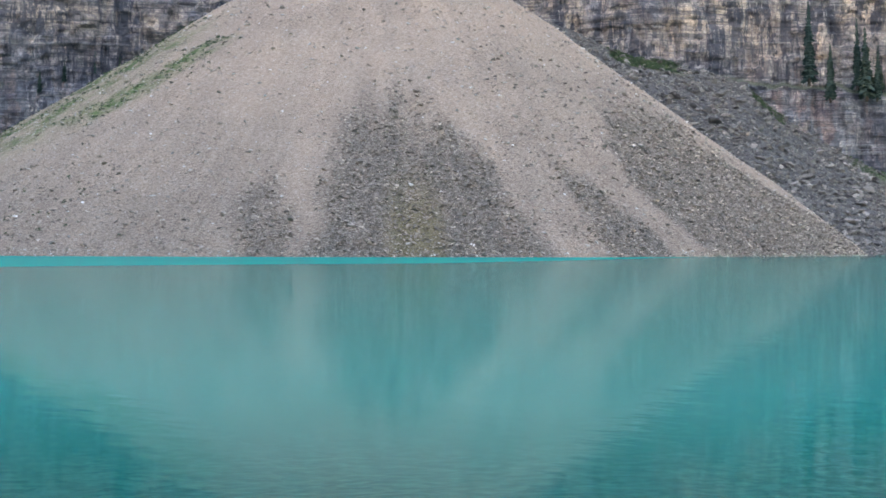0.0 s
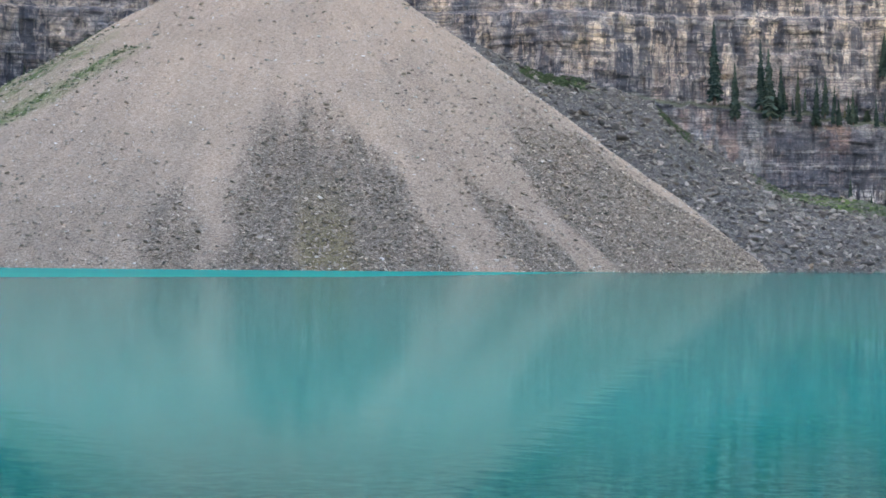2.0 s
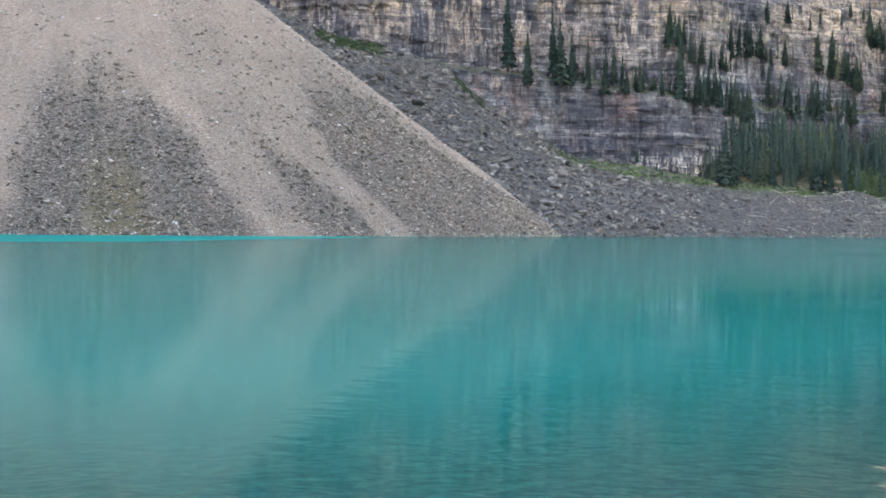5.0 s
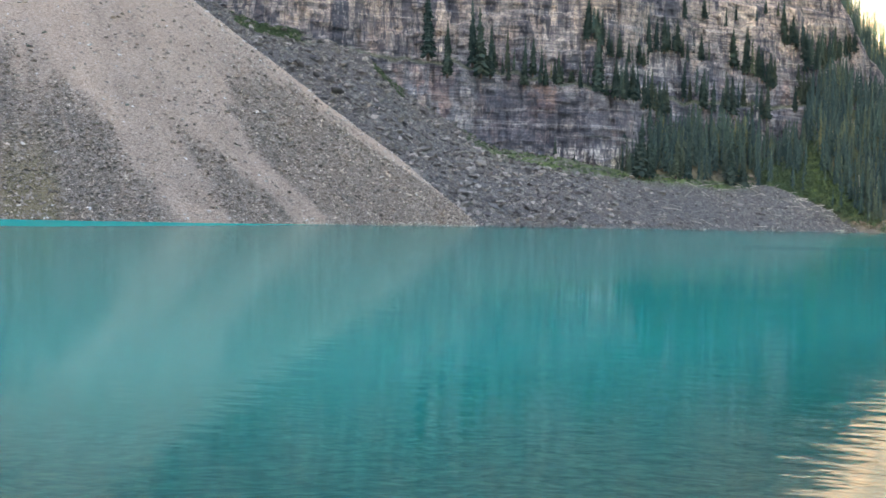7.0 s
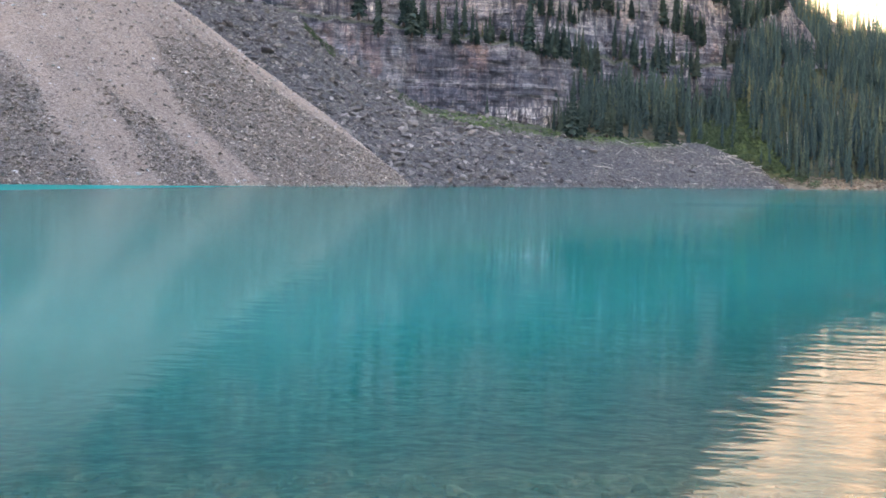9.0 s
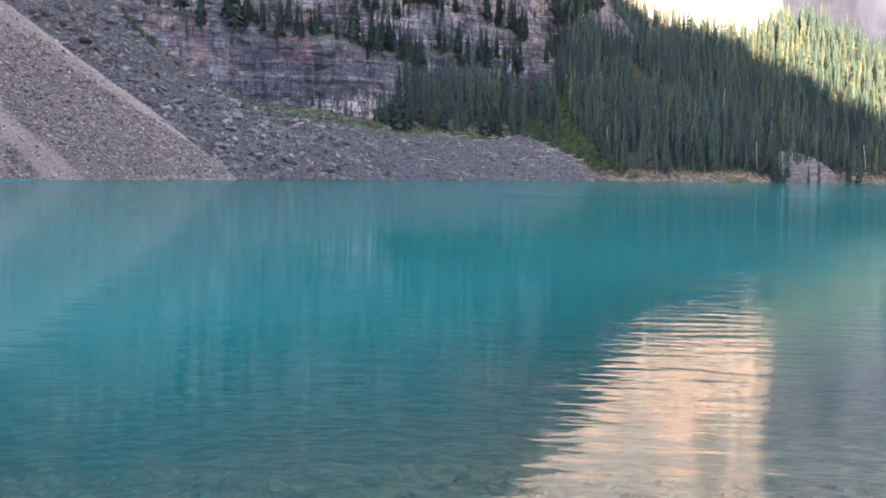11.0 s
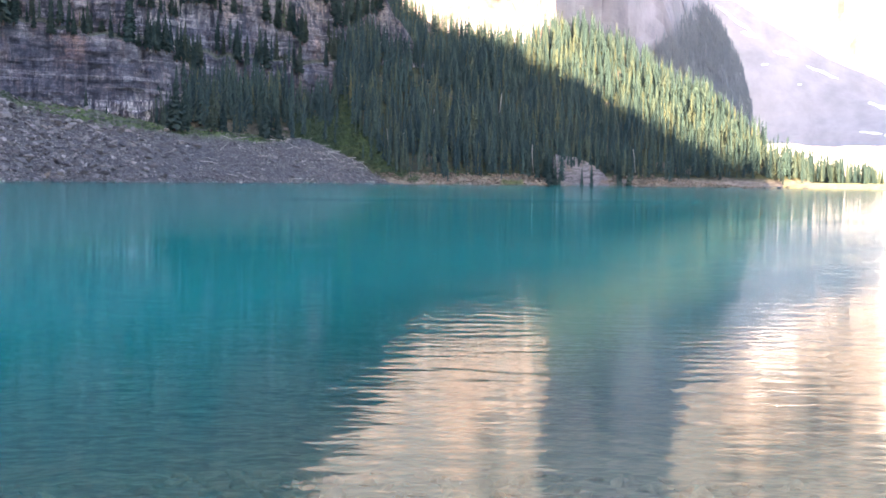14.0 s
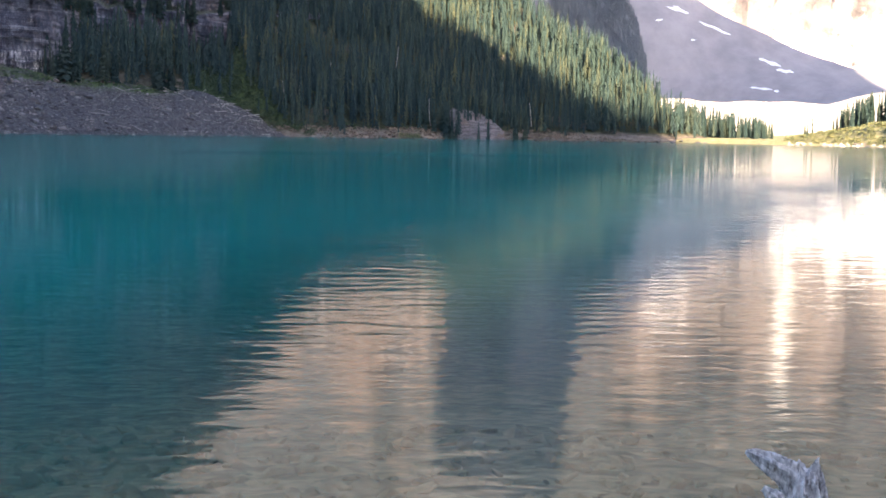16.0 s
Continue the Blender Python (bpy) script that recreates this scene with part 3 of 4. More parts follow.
def build_cliff():
    us = [-40 + i * 0.12 for i in range(int(75 / 0.12) + 1)]
    rows = 230
    verts, pale, green, varnish, crust, rusty, clean = [], [], [], [], [], [], []
    run, last = 0.0, None
    lengths = []
    for a in us:
        d, top, ledge = lerp_table(CLIFF_LINE, a)
        p = Vector(polar(a, d))
        run += (p - last).length if last else 0
        last = p
        lengths.append((run, a, d, top, ledge))
    for i in range(rows):
        for u, a, d, top, ledge in lengths:
            z = -3 + (top + 6 * rough_noise(u * 0.03, 0, 2) + 3) * i / (rows - 1)
            ledge += 2.2 * noise.noise(Vector((u * 0.05, 6, 0))) + 1.8 * noise.noise(Vector((u * 0.21, 16, 0)))
            step = smooth01(z, ledge - 0.5, ledge + 1.5) * 9 * smooth01(a, 9, 13) + smooth01(z, 75, 77) * 4 + 0.1 * max(0, z)
            dd = d + step - cliff_displacement(u, z)
            verts.append((*polar(a, dd), z))
            pale.append(smooth01(z, 46, 70))
            lower = 1 - smooth01(z, ledge - 3, ledge)
            varnish.append(lower * smooth01(a, 16.8, 18.4) * (1 - smooth01(a, 23.5, 25)))
            clean.append(lower * (1 - smooth01(a, 16.4, 17.6)) * smooth01(a, 10, 11.5))
            crust.append(smooth01(a, 20.0, 20.8) * (1 - smooth01(a, 22.9, 23.5)) * smooth01(z, 16, 18) * (1 - smooth01(z, 22, 26)))
            rusty.append(lower * (smooth01(1.2 - abs(a - 15.3), 0, 0.6) + smooth01(0.5 - abs(a - 13.6), 0, 0.3) + smooth01(1.0 - abs(a - 19.8), 0, 0.5) * smooth01(z, 32, 36)))
            green.append(0.7 * smooth01(z, ledge - 0.5, ledge + 0.3) * (1 - smooth01(z, ledge + 1.5, ledge + 2.3)) * smooth01(a, 9, 13))
    tagged(mesh_object("cliff", verts, grid_faces(rows, len(us)), CLIFF, smooth=False, attrs={"pale": pale, "green": green, "varnish": varnish, "crust": crust, "rusty": rusty, "clean": clean}),
           "banded grey and rust limestone cliff in shade", "cliff", kind="structure")


# azimuth, distance and height of the crest; below the cliff, of the line where the slope meets the rock
CREST = [(20, 448, 20), (23, 432, 27), (24.5, 442, 32), (27, 457, 30), (29, 468, 26), (30.4, 478, 30), (31.2, 545, 98), (32.4, 550, 78), (33.4, 548, 68), (35, 543, 60), (36.8, 538, 52), (38.2, 540, 53), (39.6, 552, 59), (41.2, 560, 59),
         (42.8, 553, 52), (44.7, 526, 37.5), (46.15, 506, 26.5), (47, 492, 19.5), (48, 480, 12.5), (49.0, 470, 7), (49.6, 465, 4), (50.4, 456, 1), (51, 450, -2)]
# azimuth, distance and height of the foot
FOOT = [(20, 408, 12), (22.5, 410, 13), (27, 417, 12.6), (29.3, 421.5, 11.2), (30.35, 423.5, 8.8), (31.2, 426, 6.0), (32.6, 422, 0.5), (34, 414, -2), (40, 434, -2), (48, 441, -2), (51, 432, -2)]


def forest_point(a, f):
    """f: 0 at the foot, 1 on the crest, on to 1.6 behind it."""
    d1, h = lerp_table(CREST, a)
    d0, z0 = lerp_table(FOOT, a)
    d = d0 + (d1 - d0) * f
    z = z0 + (h - z0) * f ** 0.95 if f <= 1 else h - 60 * (f - 1)
    x, y = polar(a, d)
    return x, y, z + 2.0 * rough_noise(x * 0.03, y * 0.03, 1) * smooth01(f, 0.0, 0.3) * smooth01(h, 2, 20)


def in_shrub_strip(a, f, over=0.0):
    """The green avalanche strip between the talus and the forest, running down to the shore."""
    return 28.8 - over < a < 33.9 and f < lerp_table([(28.6, 0.8), (30.6, 0.38), (32.8, 0.13), (33.8, 0.03)], a)[0] * (0.42 if a > 31 else 1.0) ** smooth01(a, 30.9, 31.3) + over


def build_forest_slope():
    n, m = 80, 200
    verts, rocky, shrub = [], [], []
    for i in range(n):
        f = 1.6 * i / (n - 1)
        for j in range(m):
            a = 20 + 31 * j / (m - 1)
            verts.append(forest_point(a, f))
            rocky.append((1 - smooth01(forest_point(a, f)[2], 1.2, 3.4)) * smooth01(a, 32, 33) + smooth01(a, 24, 25) * (1 - smooth01(a, 28.4, 29.2)) * (1 - smooth01(f, 0.22, 0.4)) * 0.4 + 0.6 * smooth01(noise.noise(Vector((a, f * 12, 4))), 0.35, 0.5))
            shrub.append(0.8 * in_shrub_strip(a, f, 0.04) * smooth01(f, 0.02, 0.06))
    tagged(mesh_object("forest_slope", verts, grid_faces(n, m), FLOOR, attrs={"rocky": rocky, "shrub": shrub}), "steep mossy forest slope above the lake", "hillside", kind="structure")


def range_wall(name, line, depth, mat, label, rough=(30, 0.01), rows=40, step=0.35, ragged=0.0):
    """A mountain face along a line of (azimuth, distance, foot height, top height); it leans back by depth."""
    a0, a1 = line[0][0], line[-1][0]
    cols = int((a1 - a0) / step) + 1
    verts = []
    for i in range(rows):
        f = i / (rows - 1)
        for j in range(cols):
            a = a0 + (a1 - a0) * j / (cols - 1)
            d, z0, z1 = lerp_table(line, a + ragged * rough_noise(a * 1.1, f * 9, 4, 4))
            x, y = polar(a, d + depth * f)
            k = rough_noise(x * rough[1], y * rough[1], f * 3, 6)
            x, y = polar(a, d + depth * f + rough[0] * k)
            verts.append((x, y, z0 + (z1 - z0) * f + 0.35 * rough[0] * rough_noise(x * rough[1] * 2, 7, y * rough[1] * 2) * f))
    # a far side that falls back to the ground
    for j in range(cols):
        a = a0 + (a1 - a0) * j / (cols - 1)
        d, z0, z1 = lerp_table(line, a)
        verts.append((*polar(a, d + depth * 2.4), z0 - 20))
    return tagged(mesh_object(name, verts, grid_faces(rows + 1, cols), mat, smooth=False), label, "mountain", kind="structure")


def build_mountains():
    range_wall("mountain_sunlit", [(14, 1450, 60, 620), (24, 1450, 60, 720), (29, 1450, 60, 680), (33, 1430, 60, 640), (36.4, 1420, 40, 620), (37.6, 1420, 30, 520), (38.3, 1420, 30, 470), (38.6, 1420, 30, 340), (39.3, 1420, 30, 290), (39.6, 1420, 30, 190), (40.6, 1420, 30, 100), (42, 1420, 0, 60)], 350, FAR_BUFF,
               "sunlit buff rock wall behind the forest ridge", (45, 0.006), 60, 0.2, 0.9)
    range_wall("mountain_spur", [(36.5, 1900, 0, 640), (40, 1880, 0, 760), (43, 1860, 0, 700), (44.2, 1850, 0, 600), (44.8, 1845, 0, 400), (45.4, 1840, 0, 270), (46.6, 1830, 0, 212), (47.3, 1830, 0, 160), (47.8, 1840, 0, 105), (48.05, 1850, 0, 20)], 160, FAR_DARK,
               "wooded mountain spur in shade, with blue haze in its colour", (18, 0.012))
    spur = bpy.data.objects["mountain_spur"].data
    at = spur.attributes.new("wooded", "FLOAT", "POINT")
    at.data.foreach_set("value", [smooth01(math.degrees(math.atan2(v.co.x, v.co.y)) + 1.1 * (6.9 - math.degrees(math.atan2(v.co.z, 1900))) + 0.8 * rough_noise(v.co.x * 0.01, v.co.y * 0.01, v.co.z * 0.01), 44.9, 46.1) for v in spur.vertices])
    range_wall("mountain_scree", [(44, 2300, 0, 420), (47, 2300, 0, 330), (50.5, 2280, 10, 230), (53.5, 2250, 20, 165), (57.2, 2200, 20, 104), (61, 2150, 20, 55), (66, 2100, 10, 20)], 260, FAR_GREY,
               "grey scree mountainside with old snow patches", (9, 0.008))
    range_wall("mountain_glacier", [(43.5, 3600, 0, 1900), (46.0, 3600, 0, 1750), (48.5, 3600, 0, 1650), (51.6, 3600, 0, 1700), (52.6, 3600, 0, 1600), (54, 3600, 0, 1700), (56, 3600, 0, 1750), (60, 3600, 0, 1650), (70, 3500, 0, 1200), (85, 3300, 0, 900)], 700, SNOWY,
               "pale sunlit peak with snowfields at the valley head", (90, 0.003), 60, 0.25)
    peak = bpy.data.objects["mountain_glacier"].data
    at = peak.attributes.new("couloir", "FLOAT", "POINT")
    at.data.foreach_set("value", [smooth01(0.6 - abs(math.degrees(math.atan2(v.co.x, v.co.y)) - 53.5 + 1.0 * rough_noise(v.co.z * 0.005, 1, 5)), 0.0, 0.5) * max(0.0, 0.4 + 0.5 * rough_noise(v.co.z * 0.012, v.co.x * 0.006, 8)) * (1 - smooth01(v.co.z, 600, 850)) for v in peak.vertices])
    range_wall("moraine", [(47.0, 860, 0, 26), (49.3, 860, 0, 27), (52.5, 870, 0, 25.5), (55, 880, 0, 26), (57.2, 880, 0, 33), (62, 880, 0, 48), (70, 860, 0, 60)], 60, MORAINE, "bright sunlit pale moraine of fine rubble", (5, 0.02), 16, 0.5)
    # unseen ridge added behind the view to shade the lake and the far mountains
    # heights along a ridge 800 m off, square to the sun
    line = [(-2600, 700), (-700, 800), (-200, 760), (0, 720), (60, 668), (100, 610), (130, 552), (153, 533), (171, 513), (181, 500), (188, 483), (193, 471), (199, 457), (205, 449), (209, 448), (213, 450), (216, 446), (219, 400), (226, 350), (240, 290), (300, 200),
            (420, 150), (585, 200), (610, 900), (650, 1450), (900, 1600), (1250, 1450), (1450, 1200), (1560, 300), (1800, 150), (2600, 150)]
    back, across = Vector((math.sin(radians(SUN_AZ)), math.cos(radians(SUN_AZ)))), Vector((-math.cos(radians(SUN_AZ)), math.sin(radians(SUN_AZ))))
    verts = []
    us = sorted({u for u, _ in line} | set(range(-2600, 2600, 40)))
    for off, k in ((300, 0.0), (560, 0.45), (800, 1.0), (1100, 0.6), (1700, 0.0)):
        for u in us:
            h = lerp_table(line, u)[0] + 6 * rough_noise(u * 0.015, off, 0)
            p = back * off + across * u
            verts.append((p.x, p.y, 30 + (h - 30) * k))
    tagged(mesh_object("shade_ridge", verts, grid_faces(5, len(us)), FAR_GREY, smooth=False), "unseen grey ridge added to shade the lake and far slopes", "mountain", kind="structure")


def build_meadow():
    n, m = 40, 80
    verts = []
    for i in range(n):
        f = (i / (n - 1)) ** 2
        for j in range(m):
            a = 48.2 + 24 * j / (m - 1)
            s = lerp_table(SHORE, a)[0]
            d = s - 2 + (890 - s) * f
            x, y = polar(a, d)
            verts.append((x, y, -0.4 + 1.6 * smooth01(d - s, -2, 14) + 2.5 * f + min(4.5, 1.2 * max(0.0, a - 53)) * smooth01(d - s, 5, 20) + 0.5 * rough_noise(x * 0.06, y * 0.06, 3)))
    tagged(mesh_object("meadow", verts, grid_faces(n, m), GRASS), "sunlit yellow-green meadow at the lake's head", "meadow", kind="structure")


build_ground()
build_water()
build_meadow()
build_cone()
build_talus()
build_cliff()
build_forest_slope()
build_mountains()

# ---- loose rock ----
rock_rng = random.Random(3)


def rock_shape(rand, points=11, flat=0.6):
    """An angular block about 1 across: the hull of random points."""
    bm = bmesh.new()
    for _ in range(points):
        v = Vector((rand.gauss(0, 1), rand.gauss(0, 1), rand.gauss(0, 1))).normalized() * rand.uniform(0.4, 0.58)
        bm.verts.new((v.x * rand.uniform(0.9, 1.25), v.y, v.z * flat))
    bmesh.ops.convex_hull(bm, input=bm.verts)
    loose = [v for v in bm.verts if not v.link_faces]
    bmesh.ops.delete(bm, geom=loose, context="VERTS")
    bm.verts.index_update()
    verts, faces = [tuple(v.co) for v in bm.verts], [tuple(v.index for v in f.verts) for f in bm.faces]
    bm.free()
    return verts, faces


ROCKS = [rock_shape(rock_rng, rock_rng.choice((8, 9, 11)), rock_rng.uniform(0.32, 0.7)) for _ in range(14)]
PEBBLES = [rock_shape(rock_rng, 26, rock_rng.uniform(0.35, 0.55)) for _ in range(8)]
FLAKES = [rock_shape(rock_rng, rock_rng.choice((6, 7, 8)), rock_rng.uniform(0.25, 0.5)) for _ in range(14)]


def rock_stuff(name, places, mat, label, shapes=ROCKS):
    """Many stones in one mesh: places are (x, y, z, size)."""
    verts, faces, base = [], [], 0
    for x, y, z, s in places:
        sv, sf = rock_rng.choice(shapes)
        turn = np.array(Euler((rock_rng.uniform(-0.6, 0.6), rock_rng.uniform(-0.6, 0.6), rock_rng.uniform(0, 6.28))).to_matrix()) * s
        verts += (np.array(sv) @ turn.T + (x, y, z)).tolist()
        faces += [tuple(i + base for i in f) for f in sf]
        base += len(sv)
    return tagged(mesh_object(name, verts, faces, mat, smooth=False), label, "stones", kind="stuff")


def scree_stones(count, coarse):
    """Stones of the fine slope, or of the coarse dark fans."""
    out = []
    while len(out) < count:
        a, f = rock_rng.uniform(-75, 88), math.sqrt(rock_rng.uniform(0.02, 1.0))
        phi = radians(a)
        c = coarse_at(phi, f)
        if rock_rng.random() > (c * c * 1.3 + 0.005 if coarse else 1 - 0.8 * c):
            continue
        x, y, z = cone_point(phi, f)
        out.append((x, y, z, min(1.3, (0.34 if coarse else 0.23) * rock_rng.paretovariate(2.6))))
    return out


def talus_stones():
    out = []
    while len(out) < 21000:
        s, f = rock_rng.uniform(5, 33.2), rock_rng.uniform(0.0, 1.0)
        if s > 17 and f < 0.16 and rock_rng.random() < 0.75:
            continue
        x, y, z = talus_point(s, f)
        big = 1.05 - 0.5 * smooth01(s, 20, 26)
        out.append((x, y, z, min(2.8, 0.5 * rock_rng.paretovariate(2.2)) * big))
    return out


def shore_stones():
    out = []
    for _ in range(2200):
        a = rock_rng.uniform(32.5, 49)
        d, z = lerp_table(FOOT, a)
        x, y, z = forest_point(a, rock_rng.uniform(0.02, 0.11))
        if z < -0.6 or z > 3.4:
            continue
        out.append((x, y, max(z, 0.0), rock_rng.uniform(0.4, 2.0)))
    return out


SCREE_STONE = talus_material("scree_stone", (1.8, 1.53, 1.28))
PALE_SCREE = pale_scree_material()
SHORE_STONE = bark_material("ochre_shore_stone", (0.07, 0.056, 0.043), (0.205, 0.166, 0.122))
rock_stuff("scree_stones", scree_stones(36000, True), SCREE_STONE, "coarse dark grey stones of the scree fans", FLAKES)
rock_stuff("pale_scree_stones", scree_stones(26000, False), PALE_SCREE, "loose pale stones over the tan scree", FLAKES)
edge = []
for _ in range(900):
    x, y, z = cone_point(radians(rock_rng.uniform(-60, 75)), rock_rng.uniform(0.985, 1.003))
    edge.append((x, y, max(0.0, z), rock_rng.uniform(0.2, 0.7)))
rock_stuff("waterline_stones", edge, PALE_SCREE, "washed pale stones along the foot of the scree")
rock_stuff("talus_stones", talus_stones(), TALUS, "tumbled angular grey talus blocks")
rock_stuff("shore_stones", shore_stones(), SHORE_STONE, "ochre stones along the wooded shore")


def boulder(x, y, z, size, mat, label, group="", flat=0.62):
    """One single block with chipped edges, sunk a little into the slope."""
    bm = bmesh.new()
    sv, sf = rock_shape(rock_rng, 10, flat * 0.8)
    vs = [bm.verts.new(v) for v in sv]
    for f in sf:
        bm.faces.new([vs[i] for i in f])
    bmesh.ops.bevel(bm, geom=bm.edges[:], offset=0.018, segments=1, affect="EDGES")
    bmesh.ops.scale(bm, vec=(size, size, size), verts=bm.verts)
    me = bpy.data.meshes.new("boulder")
    bm.to_mesh(me)
    bm.free()
    me.materials.append(mat)
    ob = new("boulder", me)
    ob.matrix_world = pose(x, y, z + 0.12 * size, rock_rng.uniform(-15, 15), rock_rng.uniform(-15, 15), rock_rng.uniform(0, 360))
    return tagged(ob, label, "boulder", group)


PALE_STONE = slab_material()
for s, f, size, mat, label in ((11.9, 0.42, 2.4, PALE_SCREE, "bright white block among dark talus"), (19.2, 0.93, 3.6, SHORE_STONE, "ochre boulder at the water's edge"), (23.6, 0.12, 2.4, PALE_SCREE, "pale boulder on the grassy bank top"),
                               (14.6, 0.5, 4.6, TALUS, "large flat grey block on the talus"), (10.4, 0.4, 4.8, TALUS, "large flat grey block on the talus")):
    x, y, z = talus_point(s, f)
    boulder(x, y, z, size, mat, label)
for _ in range(70):
    s, f = rock_rng.uniform(8, 29), rock_rng.uniform(0.12, 0.9)
    x, y, z = talus_point(s, f)
    boulder(x, y, z, rock_rng.uniform(2.0, 4.2) * (1 if s < 24 else 0.7), TALUS, "angular dark grey boulder on the talus", "boulders on the talus")
for _ in range(170):
    a, f = rock_rng.uniform(-55, 70), rock_rng.uniform(0.06, 0.97)
    x, y, z = cone_point(radians(a), f)
    boulder(x, y, z, min(1.6, 0.6 * rock_rng.paretovariate(3.5)), PALE_SCREE, "single pale grey stone lying on fine scree", "stones on the scree cone", 0.5)

# ---- trees ----
rng = random.Random(7)


def fir_shape(rand, tiers=9, spikes=7, slim=0.13, low=0.08):
    """Crown of a fir of height 1: drooping star-shaped whorls on a spire. Returns vertices and faces."""
    verts, faces = [], []
    for k in range(tiers):
        f = k / tiers
        top = low + 0.02 + (1 - low) * (f + 1.35 / tiers)
        base = low + (1 - low) * f
        r = slim * (1 - f) ** 0.85 * rand.uniform(0.75, 1.2) + 0.012
        c = len(verts)
        ox, oy = rand.uniform(-0.01, 0.01), rand.uniform(-0.01, 0.01)
        verts.append((ox, oy, min(1.0, top)))
        turn = rand.uniform(0, 6.28)
        for i in range(spikes * 2):
            long = i % 2 == 0
            rr = r * (rand.uniform(0.65, 1.3) if long else rand.uniform(0.25, 0.45))
            a = turn + math.pi * i / spikes
            verts.append((ox + rr * math.cos(a), oy + rr * math.sin(a), base + (rand.uniform(-0.025, 0.02) if long else 0.035)))
        for i in range(spikes * 2):
            faces.append((c, c + 1 + i, c + 1 + (i + 1) % (spikes * 2)))
    return verts, faces


SHAPES = [fir_shape(rng, t, s, w) for t, s, w in ((12, 4, 0.095), (13, 4, 0.08), (11, 5, 0.115), (14, 4, 0.066), (12, 4, 0.1), (15, 4, 0.058), (13, 4, 0.088), (10, 4, 0.075))]


def forest_stuff(name, places, label, mat, shapes, category="forest"):
    """Many crowns in one mesh: places are (x, y, z, height)."""
    verts, faces, tone, base = [], [], [], 0
    for x, y, z, h in places:
        sv, sf = rng.choice(shapes)
        tone += [min(1.0, max(0.0, rng.gauss(0.42, 0.17)))] * len(sv)
        t, w = rng.uniform(0, 6.28), h * rng.uniform(0.8, 1.25)
        c, s = math.cos(t), math.sin(t)
        verts += [(x + w * (c * vx - s * vy), y + w * (s * vx + c * vy), z + h * vz) for vx, vy, vz in sv]
        faces += [tuple(i + base for i in f) for f in sf]
        base += len(sv)
    return tagged(mesh_object(name, verts, faces, mat, smooth=False, attrs={"tone": tone}), label, category, kind="stuff")


def forest_places():
    out = []
    for _ in range(15500):
        a, f = rng.uniform(22.9, 50.2), rng.uniform(0.03, 1.06)
        if rng.random() > (lerp_table(CREST, a)[0] - lerp_table(FOOT, a)[0]) / 115:
            continue
        x, y, z = forest_point(a, f)
        if f > 0.97 and a < 31.5:
            continue
        if 24.4 < a < 28.6 and f < 0.34 and rng.random() < 0.6:
            continue
        if in_shrub_strip(a, f) and rng.random() < 0.9:
            continue
        if a > 33 and z < 0.6:
            continue
        if z < 2.6 + 1.6 * noise.noise(Vector((a * 1.3, 3, 0))) and a > 33 and rng.random() < 0.94:
            continue
        clump = noise.noise(Vector((x * 0.035, y * 0.035, 0)))
        if rng.random() > 0.7 + 0.5 * clump:
            continue
        h = (rng.uniform(5.0, 12.5) if rng.random() < 0.78 else rng.uniform(12, 17)) * (0.85 + 0.3 * clump) * (1 - 0.16 * smooth01(a, 36, 40))
        out.append((x, y, z - 0.3, h))
    return out


forest_stuff("forest", forest_places(), "dense dark fir forest on the mountain slope", NEEDLES, SHAPES)


def shrub_shape(rand):
    """A low bush: many small leaf blades round a dome."""
    verts, faces = [], []
    for _ in range(34):
        a, e, r = rand.uniform(0, 6.28), rand.uniform(0.1, 1.5), rand.uniform(0.5, 1.0)
        c = Vector((math.cos(a) * math.cos(e), math.sin(a) * math.cos(e), math.sin(e))) * r * 0.6
        k = len(verts)
        for _ in range(3):
            verts.append(tuple(c + Vector((rand.uniform(-0.2, 0.2), rand.uniform(-0.2, 0.2), rand.uniform(-0.16, 0.16)))))
        faces.append((k, k + 1, k + 2))
    return verts, faces


SHRUBS = [shrub_shape(rng) for _ in range(5)]


